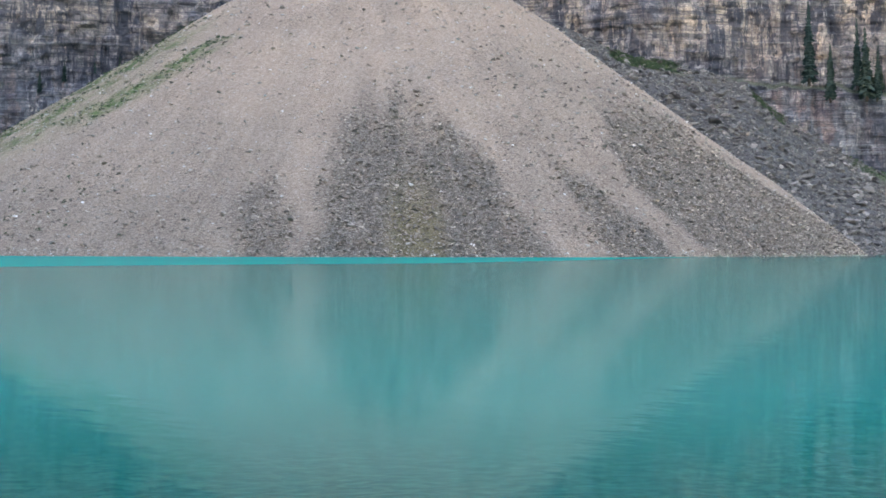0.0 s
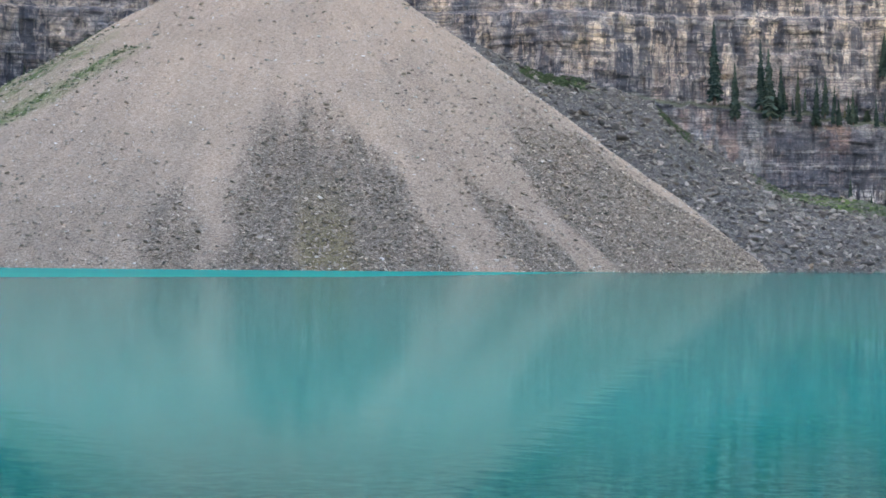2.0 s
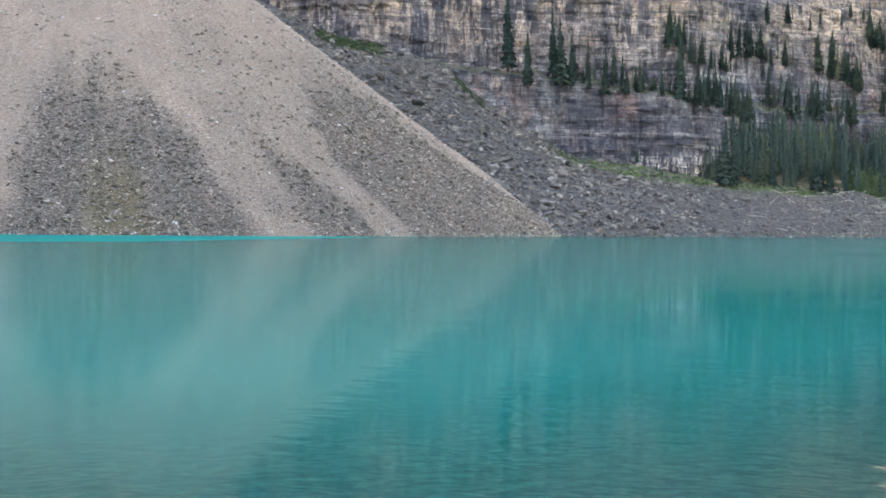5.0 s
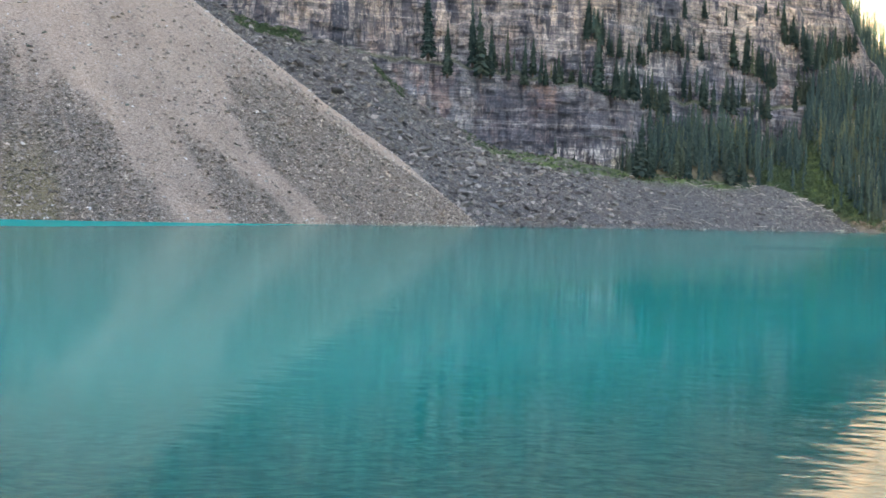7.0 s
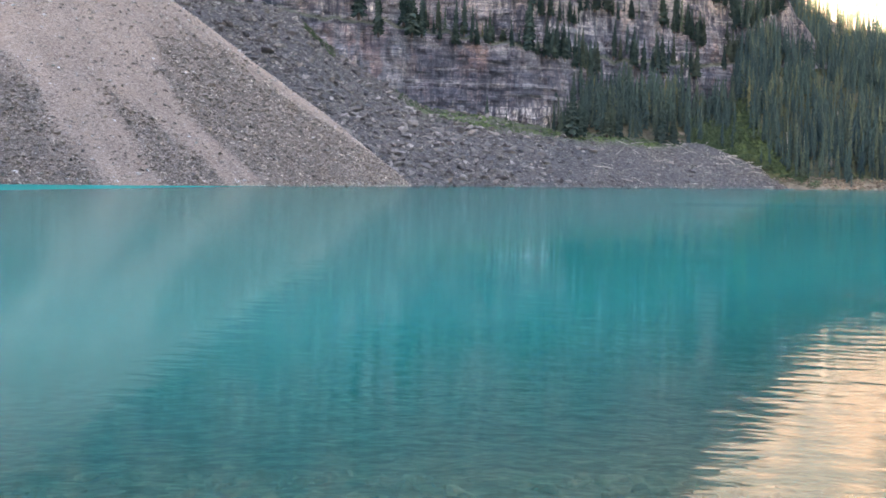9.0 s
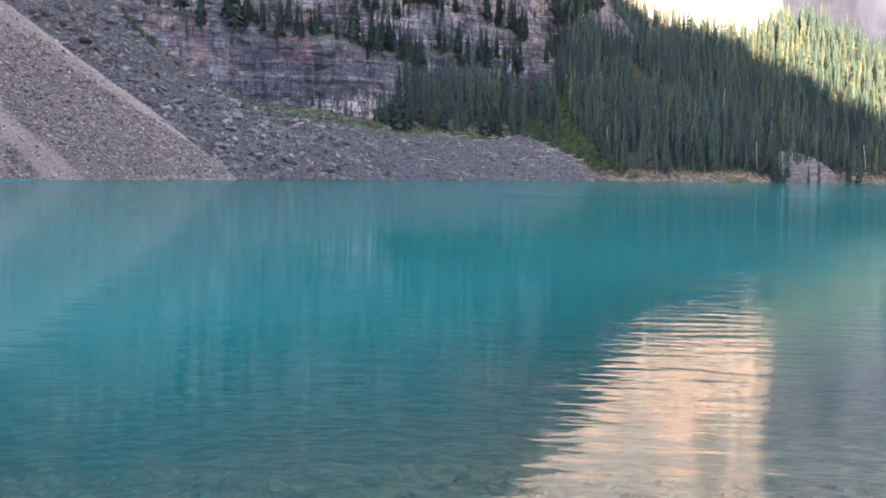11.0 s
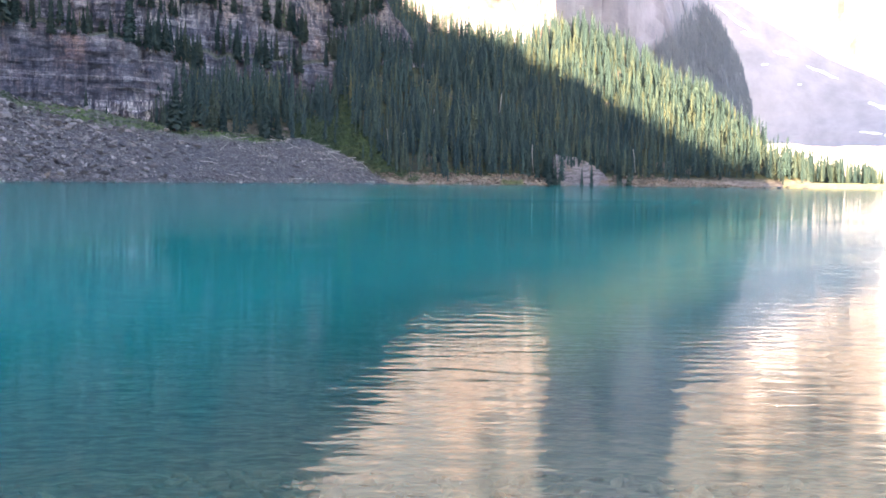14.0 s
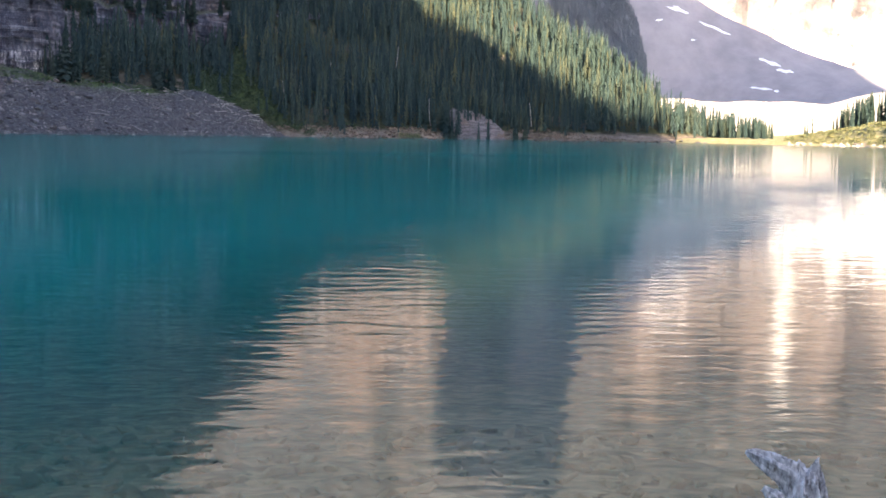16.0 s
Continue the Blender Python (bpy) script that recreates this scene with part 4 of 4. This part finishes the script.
def shrub_places():
    out = []
    for _ in range(7000):
        a, f = rng.uniform(27.6, 36), rng.uniform(0.02, 0.85)
        if in_shrub_strip(a, f, 0.03) or (f < 0.3 and rng.random() < 0.1):
            x, y, z = forest_point(a, f)
            out.append((x, y, z - 0.1, rng.uniform(0.8, 2.2)))
    for _ in range(500):
        s, f = rng.uniform(16.5, 28.5), rng.uniform(0.0, 0.16)
        x, y, z = talus_point(s, f)
        out.append((x, y, z - 0.1, rng.uniform(0.5, 1.3)))
    for _ in range(520):
        s, f = rng.uniform(6.8, 9.6), rng.uniform(0.0, 0.075)
        x, y, z = talus_point(s, f)
        out.append((x, y, z - 0.1, rng.uniform(0.6, 1.5)))
    for _ in range(300):
        s, f = rng.uniform(12.6, 14.0), rng.uniform(0.0, 0.1)
        x, y, z = talus_point(s, f)
        out.append((x, y, z - 0.1, rng.uniform(0.4, 1.2)))
    for k in range(70):
        a, f = (rng.uniform(-41, -27), rng.uniform(0.83, 0.96)) if k < 42 else (rng.uniform(-48, -28), rng.uniform(0.46, 0.58))
        x, y, z = cone_point(radians(a), f)
        out.append((x, y, z - 0.1, rng.uniform(0.45, 0.95)))
    for _ in range(3200):
        a, f = rng.uniform(-78, -34), rng.uniform(0.36, 0.95)
        band = abs(a + 43 + 38 * (f - 0.64)) < 4.0 and 0.45 < f < 0.7
        rim = a < -54 and f < 0.8 and noise.noise(Vector((a * 0.25, f * 9, 2))) > -0.05
        if (band and rng.random() < 0.85) or (rim and rng.random() < 0.6) or (f > 0.6 and rng.random() < 0.012):
            x, y, z = cone_point(radians(a), f)
            out.append((x, y, z - 0.1, rng.uniform(0.3, 0.9)))
    return out


forest_stuff("shrubs", shrub_places(), "low green alder and willow shrubs", SHRUB, SHRUBS, "shrubs")


def fir_boughs(rand, slim, whorls=30, low=0.05):
    """Crown of a single fir of height 1: drooping boughs of uneven length round a narrow dark core."""
    verts, faces = [], []
    for k in range(whorls):
        f = k / whorls
        z = low + (1 - low) * f
        reach = slim * (1 - f) ** 0.8 * rand.uniform(0.75, 1.12) + 0.006
        count = 8 if f < 0.7 else 5
        turn = rand.uniform(0, 6.28)
        for i in range(count):
            a = turn + 6.283 * i / count + rand.uniform(-0.3, 0.3)
            r = reach * rand.uniform(0.55, 1.2)
            ca, sa, wide, droop = math.cos(a), math.sin(a), 0.38 * r + 0.004, r * rand.uniform(0.25, 0.6)
            c = len(verts)
            verts += [(0, 0, z + 0.022), (0.55 * r * ca - wide * sa, 0.55 * r * sa + wide * ca, z - 0.3 * droop), (0.55 * r * ca + wide * sa, 0.55 * r * sa - wide * ca, z - 0.3 * droop),
                      (r * ca, r * sa, z - droop), (0.6 * r * ca, 0.6 * r * sa, z - droop - 0.018)]
            faces += [(c, c + 1, c + 2), (c + 1, c + 3, c + 2), (c, c + 4, c + 3)]
    c, n = len(verts), 7
    verts += [(0.42 * slim * math.cos(6.283 * i / n), 0.42 * slim * math.sin(6.283 * i / n), low + 0.01) for i in range(n)] + [(0, 0, 1.0)]
    faces += [(c + i, c + (i + 1) % n, c + n) for i in range(n)]
    return verts, faces


def fir_tree(variant):
    """A single fir of height 1 at the origin: an empty with trunk and crown."""
    root = new("fir_tree")
    n = 7
    verts = [(r * math.cos(6.283 * i / n), r * math.sin(6.283 * i / n), z) for z, r in ((-0.05, 0.02), (0.3, 0.015), (0.96, 0.002)) for i in range(n)]
    faces = [(k * n + i, k * n + (i + 1) % n, (k + 1) * n + (i + 1) % n, (k + 1) * n + i) for k in range(2) for i in range(n)]
    mesh_object("trunk", verts, faces, BARK).parent = root
    rand = random.Random(variant)
    verts, faces = fir_boughs(rand, (0.088, 0.105, 0.075, 0.12, 0.095, 0.082)[variant])
    tone = (0.42, 0.5, 0.38, 0.52, 0.46, 0.6)[variant]
    mesh_object("crown", verts, faces, NEEDLES, smooth=False, attrs={"tone": [tone + rand.uniform(-0.1, 0.1) for _ in verts]}).parent = root
    return root


PROTOTYPES = {}


def plant(x, y, z, h, variant, label, group, width=1.0):
    m = pose(x, y, z, rng.uniform(-2, 2), rng.uniform(-2, 2), rng.uniform(0, 360)) @ Matrix.Diagonal((h * width, h * width, h, 1))
    if variant in PROTOTYPES:
        first = PROTOTYPES[variant].scale
        ob = copy_thing(PROTOTYPES[variant], m @ Matrix.Diagonal((1 / first.x, 1 / first.y, 1 / first.z, 1)))
    else:
        ob = PROTOTYPES[variant] = fir_tree(variant)
        ob.matrix_basis = m
    tagged(ob, label, "tree", group)


# single firs on the ledge and along the foot of the cliff: x, y, foot, height
LEDGE_FIRS = [(104.1, 388.3, 50.7, 22.1), (108.6, 382.9, 45.0, 14.7), (118.5, 390.4, 49.4, 18.7), (120.0, 386.8, 46.0, 18.8), (123.0, 386.9, 45.8, 14.1), (129.5, 391.1, 48.4, 10.7),
              (134.5, 389.4, 48.0, 9.3), (136.9, 388.6, 47.0, 10.7), (139.7, 388.7, 47.4, 7.4), (144.3, 385.9, 44.5, 8.4), (156.6, 385.4, 42.3, 20.1)]
FOOT_FIRS = [(140.9, 378.6, 20.8, 6.6), (146.2, 376.6, 19.5, 3.8), (163.1, 367.4, 15.6, 18.8), (166.4, 368.1, 15.6, 14.9), (175.1, 368.5, 15.8, 16.5), (178.8, 369.0, 15.8, 11.7),
             (193.2, 368.4, 13.7, 18.4), (181.4, 372.1, 15.8, 10.2), (197.2, 368.6, 13.1, 12.4), (169, 372, 16, 12.0)]
for k, (x, y, z, h) in enumerate(LEDGE_FIRS):
    plant(x, y, z - 1.8, h + 1.4, k % 6, "slender dark fir on the cliff ledge", "firs on the cliff ledge", 1.15)
for k, (x, y, z, h) in enumerate(FOOT_FIRS):
    plant(x, y, z - 0.8, h, (k + 1) % 6, "dark green fir at the foot of the cliff", "firs at the cliff foot", 1.2)

# ---- firs rooted in the cliff, trees at the lake's head, driftwood, slab, snow, stump ----
bpy.context.view_layer.update()
deps = bpy.context.evaluated_depsgraph_get()


def drop(x, y, high=400.0):
    """The height of the first surface under a point."""
    hit, place, normal, _, ob, _ = scene.ray_cast(deps, Vector((x, y, high)), Vector((0, 0, -1)))
    return place.z if hit else 0.0


def cliff_spot(a, e):
    """The place on the cliff face at that azimuth and elevation, seen from the near shore."""
    way = Vector((*polar(a, 1), math.tan(radians(e)))).normalized()
    hit, place, normal, _ = bpy.data.objects["cliff"].ray_cast(Vector((0, 0, 1.6)), way)
    return place if hit else None


# rows of firs along cracks and ledges of the cliff: azimuth and elevation of both ends, how many, least and greatest height
FIR_ROWS = [(17.4, 6.2, 22.6, 5.55, 22, 4, 9), (21.5, 7.8, 22.3, 7.3, 5, 9, 13), (24.1, 7.1, 25.4, 7.3, 7, 8, 13), (25.5, 7.0, 26.7, 6.8, 6, 6, 9), (27.4, 6.5, 29.4, 5.75, 11, 7, 15),
            (29.4, 7.7, 30.8, 6.7, 9, 6, 12), (22.3, 7.0, 24.2, 6.7, 9, 5, 9), (22.8, 5.4, 25.0, 4.6, 20, 8, 13), (25.6, 5.2, 29.2, 4.5, 18, 7, 13), (30.0, 4.9, 32.2, 5.4, 18, 7, 13),
            (30.4, 6.3, 32.4, 7.1, 16, 7, 13), (25.5, 8.3, 30.0, 8.6, 9, 5, 9), (-16.5, 6.3, -12.0, 7.6, 5, 4, 8)]
far_firs = []
for a0, e0, a1, e1, count, least, most in FIR_ROWS:
    for k in range(count):
        f = (k + rng.uniform(0, 1)) / count
        place = cliff_spot(a0 + (a1 - a0) * f, e0 + (e1 - e0) * f + rng.gauss(0, 0.12))
        if place is None:
            continue
        h = rng.uniform(least, most)
        if k % 3 == 2:
            far_firs.append((place.x, place.y - 0.3, place.z - 0.8, h))
        else:
            plant(place.x, place.y - 0.3, place.z - 0.8, h, rng.randrange(6), "dark fir rooted in a crack of the cliff", "firs on the cliff face", 1.5)
forest_stuff("cliff_firs", far_firs, "small dark firs clinging to the cliff", NEEDLES, SHAPES)

# firs at the lake's head
head_wood = []
for k in range(520):
    a = rng.uniform(48.9, 52.9) if k < 300 else rng.uniform(55.5 if k % 6 else 53.8, 61)
    d = rng.uniform(480, 560) if k < 300 else rng.uniform(405, 450)
    x, y = polar(a, d)
    h = rng.uniform(6, 10.5) * (1.35 - 0.17 * (a - 49)) if k < 300 else rng.uniform(6, 10) * min(1.35, 0.5 + 0.22 * (a - 54))
    if k % 4:
        head_wood.append((x, y, drop(x, y) - 0.3, h))
        continue
    plant(x, y, drop(x, y) - 0.3, h, rng.randrange(6), "sunlit fir at the edge of the meadow", "firs at the lake head", 1.2)
forest_stuff("head_wood", head_wood, "sunlit fir wood behind the meadow", NEEDLES, SHAPES)
bushes = []
for _ in range(700):
    a = rng.uniform(53.4, 60)
    x, y = polar(a, lerp_table(SHORE, a)[0] + rng.uniform(5, 26))
    bushes.append((x, y, drop(x, y) - 0.1, rng.uniform(0.5, 1.3) * (1 + 0.15 * (a - 53))))
for _ in range(70):
    x, y, z = forest_point(rng.uniform(37.5, 38.4), rng.uniform(0.02, 0.05))
    bushes.append((x, y, max(0.2, z), rng.uniform(0.7, 1.5)))
forest_stuff("willow_scrub", bushes, "yellow-green willow scrub along the far shore", LIT_SHRUB, SHRUBS, "shrubs")
for a, off, s in ((48.95, 3, 3.2), (49.2, 5, 2.2), (49.95, 3, 2.6), (50.2, 4, 1.6), (55.7, 3, 3.0), (56.2, 4, 4.0), (56.6, 3, 2.4), (54.9, 3, 1.6), (52.4, 3, 1.8)):
    x, y = polar(a, lerp_table(SHORE, a)[0] + off)
    boulder(x, y, drop(x, y) - 0.1 * s, s, PALE_STONE, "pale sunlit boulder at the water's edge", "boulders at the lake head")


def log(x, y, z, length, radius, yaw, pitch, label, group):
    """A barkless tapered trunk with broken ends and a few branch stubs."""
    bm = bmesh.new()
    n, rings = 8, 9
    rand = random.Random(int(x * 10 + y))
    loops = []
    for k in range(rings):
        f = k / (rings - 1)
        r = radius * (1 - 0.55 * f) * rand.uniform(0.9, 1.1)
        bend = 0.03 * length * math.sin(f * 3.1)
        loops.append([bm.verts.new((length * (f - 0.5) + (rand.uniform(-0.15, 0.15) if k in (0, rings - 1) else 0), bend + r * math.cos(6.283 * i / n), r * math.sin(6.283 * i / n))) for i in range(n)])
    for a, b in zip(loops, loops[1:]):
        for i in range(n):
            bm.faces.new((a[i], a[(i + 1) % n], b[(i + 1) % n], b[i]))
    bm.faces.new(loops[0][::-1])
    bm.faces.new(loops[-1])
    me = bpy.data.meshes.new("log")
    bm.to_mesh(me)
    bm.free()
    me.materials.append(DEADWOOD)
    ob = new("log", me)
    ob.matrix_world = pose(x, y, z, 0, -pitch, yaw)
    return tagged(ob, label, "log", group)


for k in range(64):
    s, f = (rng.uniform(25.5, 32), rng.uniform(0.12, 0.95)) if k < 34 else (rng.uniform(27.8, 31.8), rng.uniform(0.0, 0.3))
    x, y, z = talus_point(s, f)
    log(x, y, z + (0.4 if k < 34 else 0.15), rng.uniform(2, 6) if k < 34 else rng.uniform(3, 7), rng.uniform(0.08, 0.18), rng.uniform(0, 180), rng.uniform(-15, 25), "bleached grey driftwood trunk on the talus bank", "driftwood on the bank")
for a, f, ln in ((32.7, 0.13, 7), (33.4, 0.2, 6), (34.6, 0.3, 8), (36.2, 0.22, 9), (31.4, 0.4, 7), (38.8, 0.1, 9), (43.0, 0.12, 8), (31.0, 0.28, 6), (41.2, 0.5, 8), (37.4, 0.45, 9)):
    x, y, z = forest_point(a, f)
    log(x, y, z + ln * 0.45, ln, 0.17, rng.uniform(0, 360), 84, "pale standing dead trunk in the forest", "dead trunks")


def shore_slab():
    """The tilted pale rock slab that slides into the lake: thin beds that dip to the water, one proud of the next."""
    root = tagged(new("rock_slab"), "pale tilted rock slab running into the lake", "rock")
    ax, ay = polar(39.5, 437)
    bx, by = polar(42.3, 436)
    outline = [(0, 7.2), (0.07, 10.2), (0.25, 9.7), (0.45, 8.6), (0.62, 7.2), (0.8, 4.0), (1.0, -0.6)]
    n, m, beds = 48, 24, 7

    def surface(u, v, proud):
        px, py = ax + (bx - ax) * u, ay + (by - ay) * u
        back = 8.5 * v - proud + 0.5 * rough_noise(u * 6, v * 4, 4)
        top = lerp_table(outline, u)[0] + 0.5 * rough_noise(u * 9, 3, 0)
        return px * (1 + back / 437), py * (1 + back / 437), -1.4 + (top + 1.4) * v ** 0.9 + 0.25 * rough_noise(u * 14, v * 9, 1)

    for k in range(-1, beds):
        bm = bmesh.new()
        proud = -0.5 if k < 0 else 0.15 + 0.55 * abs(noise.cell(Vector((k + 0.5, 2.5, 0.5))))
        grid = {}
        for i in range(n):
            for j in range(m):
                w = 0.72 * (i + 0.5) / n + 0.5 * (1 - (j + 0.5) / m) + 0.03 * noise.noise(Vector((i * 0.3, j * 0.3, 7)))
                if k >= 0 and int(w / 1.22 * beds) != k:
                    continue
                quad = []
                for ii, jj in ((i, j), (i + 1, j), (i + 1, j + 1), (i, j + 1)):
                    if (ii, jj) not in grid:
                        grid[ii, jj] = bm.verts.new(surface(ii / n, jj / m, proud))
                    quad.append(grid[ii, jj])
                bm.faces.new(quad)
        if k >= 0 and bm.faces:
            rim = [e for e in bm.edges if len(e.link_faces) == 1]
            made = bmesh.ops.extrude_edge_only(bm, edges=rim)["geom"]
            for v in made:
                if isinstance(v, bmesh.types.BMVert):
                    v.co.x, v.co.y = v.co.x * (1 + 0.8 / 437), v.co.y * (1 + 0.8 / 437)
        me = bpy.data.meshes.new("bed")
        bm.to_mesh(me)
        bm.free()
        me.materials.append(SLAB)
        new("bed", me).parent = root


shore_slab()
for a, off, h in ((39.35, 1, 15), (39.0, 0, 13), (38.6, 0, 14), (39.6, -2, 12), (39.75, -3, 9), (39.5, -3, 13), (39.9, -3.5, 6), (40.0, 11, 14), (40.7, 12, 13), (41.3, 12, 13), (41.8, 9, 12), (40.85, -6, 6.5), (41.25, -6.5, 8.5), (42.4, 1, 12), (42.8, 0, 14), (39.6, 8, 16), (40.3, 12, 15)):
    x, y = polar(a, 438 + off)
    plant(x, y, -0.3 if off < 3 else 2.0, h, rng.randrange(6), "dark fir beside the pale rock slab", "firs by the slab")

# firs on the far spur
spur_firs = []
for _ in range(17000):
    aa = rng.uniform(39, 48.1)
    ee = rng.uniform(0.8, 9)
    if rng.random() > 0.75 * smooth01(aa + 1.1 * (6.9 - ee), 45.0, 46.2):
        continue
    way = Vector((*polar(aa, 1), math.tan(radians(ee)))).normalized()
    hit, place, normal, _, ob, _ = scene.ray_cast(deps, Vector((*polar(aa, 1500), 1.6 + 1500 * math.tan(radians(ee)))), way)
    if hit and ob.name == "mountain_spur":
        spur_firs.append((place.x, place.y, place.z - 2, rng.uniform(11, 19)))
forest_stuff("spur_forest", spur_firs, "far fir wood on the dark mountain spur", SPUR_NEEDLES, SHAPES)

# old snow on the scree mountain: azimuth, elevation, width, height (degrees), slope across
for a, e, w, h, k in ((48.95, 5.2, 0.9, 0.1, -0.3), (50.46, 4.47, 1.3, 0.1, -0.42), (52.7, 3.1, 0.9, 0.13, -0.35), (53.3, 2.76, 0.7, 0.12, -0.15), (52.4, 2.05, 0.9, 0.08, -0.1), (53.0, 1.95, 0.2, 0.09, 0.0),
                      (47.0, 6.6, 1.6, 0.16, -0.75), (47.6, 6.0, 0.8, 0.14, -0.3), (49.3, 6.5, 1.7, 0.32, -0.45), (49.0, 5.25, 0.5, 0.1, -0.5), (51.45, 5.0, 0.9, 0.16, -0.35), (49.6, 4.0, 0.2, 0.06, 0), (48.2, 4.8, 0.3, 0.07, 0.1)):
    pts = []
    for i in range(18):
        t = 6.283 * i / 18
        u, v = 0.5 * w * math.cos(t), 0.5 * h * math.sin(t) * (1 + 0.5 * math.sin(5 * t + a))
        aa, ee = a + u, e + v + k * u
        way = Vector((*polar(aa, 1), math.tan(radians(ee)))).normalized()
        hit, place, normal, _, ob, _ = scene.ray_cast(deps, Vector((*polar(aa, 1300), 1.6 + 1300 * math.tan(radians(ee)))), way)
        if hit and ob.name == "mountain_scree":
            pts.append(place - way * 2.5)
    if len(pts) > 8:
        ob = mesh_object("snow_patch", [tuple(p) for p in pts] + [tuple(p + Vector((*polar(a, 6), 0.4))) for p in pts],
                         [tuple(range(len(pts)))] + [(i, (i + 1) % len(pts), len(pts) + (i + 1) % len(pts), len(pts) + i) for i in range(len(pts))], SNOW, smooth=False)
        tagged(ob, "old white snow patch on grey scree", "snow patch", "snow patches on the mountainside")


def stump():
    """A weathered root stump at the water's edge: a fluted, split bole with a pointed root and splinters."""
    root = tagged(new("tree_stump"), "bleached grey root stump standing in the shallows", "stump")
    side = Vector((math.cos(radians(54)), -math.sin(radians(54)), 0))
    cx, cy = polar(52.42, 5.0)
    away = Vector((math.sin(radians(54)), math.cos(radians(54)), 0))

    def limb(name, path, seed, n=26, flute=0.35, ragged=0.0):
        """A fluted, tapering limb along (right, away, up, width, depth) points; ragged: how uneven its end is."""
        bm = bmesh.new()
        rand = random.Random(seed)
        ridge = [rand.uniform(1 - flute, 1 + flute * 0.4) for _ in range(n)]
        tip = [rand.uniform(-1, 1) ** 3 for _ in range(n)]
        fine = []
        for a, b in zip(path, path[1:]):
            for k in range(7):
                f = k / 7
                fine.append([u + (v - u) * f for u, v in zip(a, b)])
        fine.append(list(path[-1]))
        loops = []
        for j, (r, a, u, w, d) in enumerate(fine):
            nxt, prv = fine[min(j + 1, len(fine) - 1)], fine[max(j - 1, 0)]
            t = (side * (nxt[0] - prv[0]) + away * (nxt[1] - prv[1]) + Vector((0, 0, nxt[2] - prv[2]))).normalized()
            e1 = away.cross(t).normalized()
            e2 = t.cross(e1)
            c = Vector((cx, cy, 0.088)) + side * r + away * a + Vector((0, 0, u))
            end = max(0.0, (j - len(fine) + 6) / 6)
            loops.append([bm.verts.new(c + e1 * math.cos(6.283 * i / n) * w * ridge[i] + e2 * math.sin(6.283 * i / n) * d * ridge[i] + t * ragged * tip[i] * end
                                       + Vector((rand.gauss(0, 1), rand.gauss(0, 1), rand.gauss(0, 1))) * 0.0012) for i in range(n)])
        for p, q in zip(loops, loops[1:]):
            for i in range(n):
                bm.faces.new((p[i], p[(i + 1) % n], q[(i + 1) % n], q[i]))
        bm.faces.new(loops[0][::-1])
        bm.faces.new(loops[-1])
        me = bpy.data.meshes.new(name)
        bm.to_mesh(me)
        bm.free()
        me.materials.append(STUMP_WOOD)
        ob = new(name, me)
        ob.parent = root
        return ob

    limb("bole", [(0.1, 0, -0.5, 0.16, 0.14), (0.095, 0, 0.1, 0.105, 0.09), (0.085, 0, 0.3, 0.08, 0.06), (0.08, 0, 0.38, 0.062, 0.05), (0.085, 0, 0.42, 0.045, 0.035)], 3, 40, 0.5, 0.035)
    limb("root", [(0.095, 0, 0.33, 0.06, 0.045), (0.035, -0.01, 0.405, 0.052, 0.036), (-0.025, -0.02, 0.44, 0.04, 0.03), (-0.072, -0.02, 0.462, 0.025, 0.019), (-0.1, -0.02, 0.472, 0.008, 0.007)], 5, 24, 0.3)
    limb("root", [(0.05, -0.03, 0.2, 0.05, 0.04), (0.0, -0.05, 0.33, 0.03, 0.02), (-0.04, -0.05, 0.36, 0.009, 0.007)], 8, 16, 0.3)
    limb("splinter", [(0.1, 0, 0.3, 0.035, 0.02), (0.115, 0.0, 0.38, 0.026, 0.016), (0.125, 0.0, 0.43, 0.017, 0.01), (0.13, 0, 0.455, 0.006, 0.004)], 11, 14, 0.3, 0.02)
    limb("splinter", [(0.165, 0.01, 0.1, 0.03, 0.02), (0.165, 0.0, 0.27, 0.021, 0.014), (0.155, 0.0, 0.35, 0.015, 0.01), (0.143, 0, 0.41, 0.009, 0.006), (0.137, 0, 0.44, 0.003, 0.003)], 13, 12, 0.3)
    limb("splinter", [(0.05, -0.03, 0.37, 0.018, 0.01), (0.046, -0.03, 0.42, 0.013, 0.008), (0.044, -0.03, 0.45, 0.003, 0.003)], 17, 10, 0.3)
    limb("splinter", [(0.08, -0.03, 0.36, 0.022, 0.012), (0.084, -0.03, 0.4, 0.014, 0.008), (0.08, -0.03, 0.43, 0.004, 0.003)], 19, 10, 0.3)


stump()
# stones on the lake bed in the shallows
bed = []
for _ in range(2600):
    a, d = rng.uniform(-25, 75), 3.0 + 11 * rng.random() ** 1.3
    x, y = polar(a, d)
    bed.append((x, y, ground_height(a, d) + 0.01, rng.uniform(0.05, 0.24)))
shore = []
for _ in range(260):
    a = rng.uniform(53.5, 62)
    x, y = polar(a, lerp_table(SHORE, a)[0] + rng.uniform(-1, 7))
    shore.append((x, y, max(0.0, drop(x, y)), rng.uniform(0.3, 1.6)))
rock_stuff("far_shore_stones", shore, PALE_SCREE, "pale sunlit stones along the far shore")
rock_stuff("bed_stones", bed, BED, "rounded brown stones on the lake bed", PEBBLES)
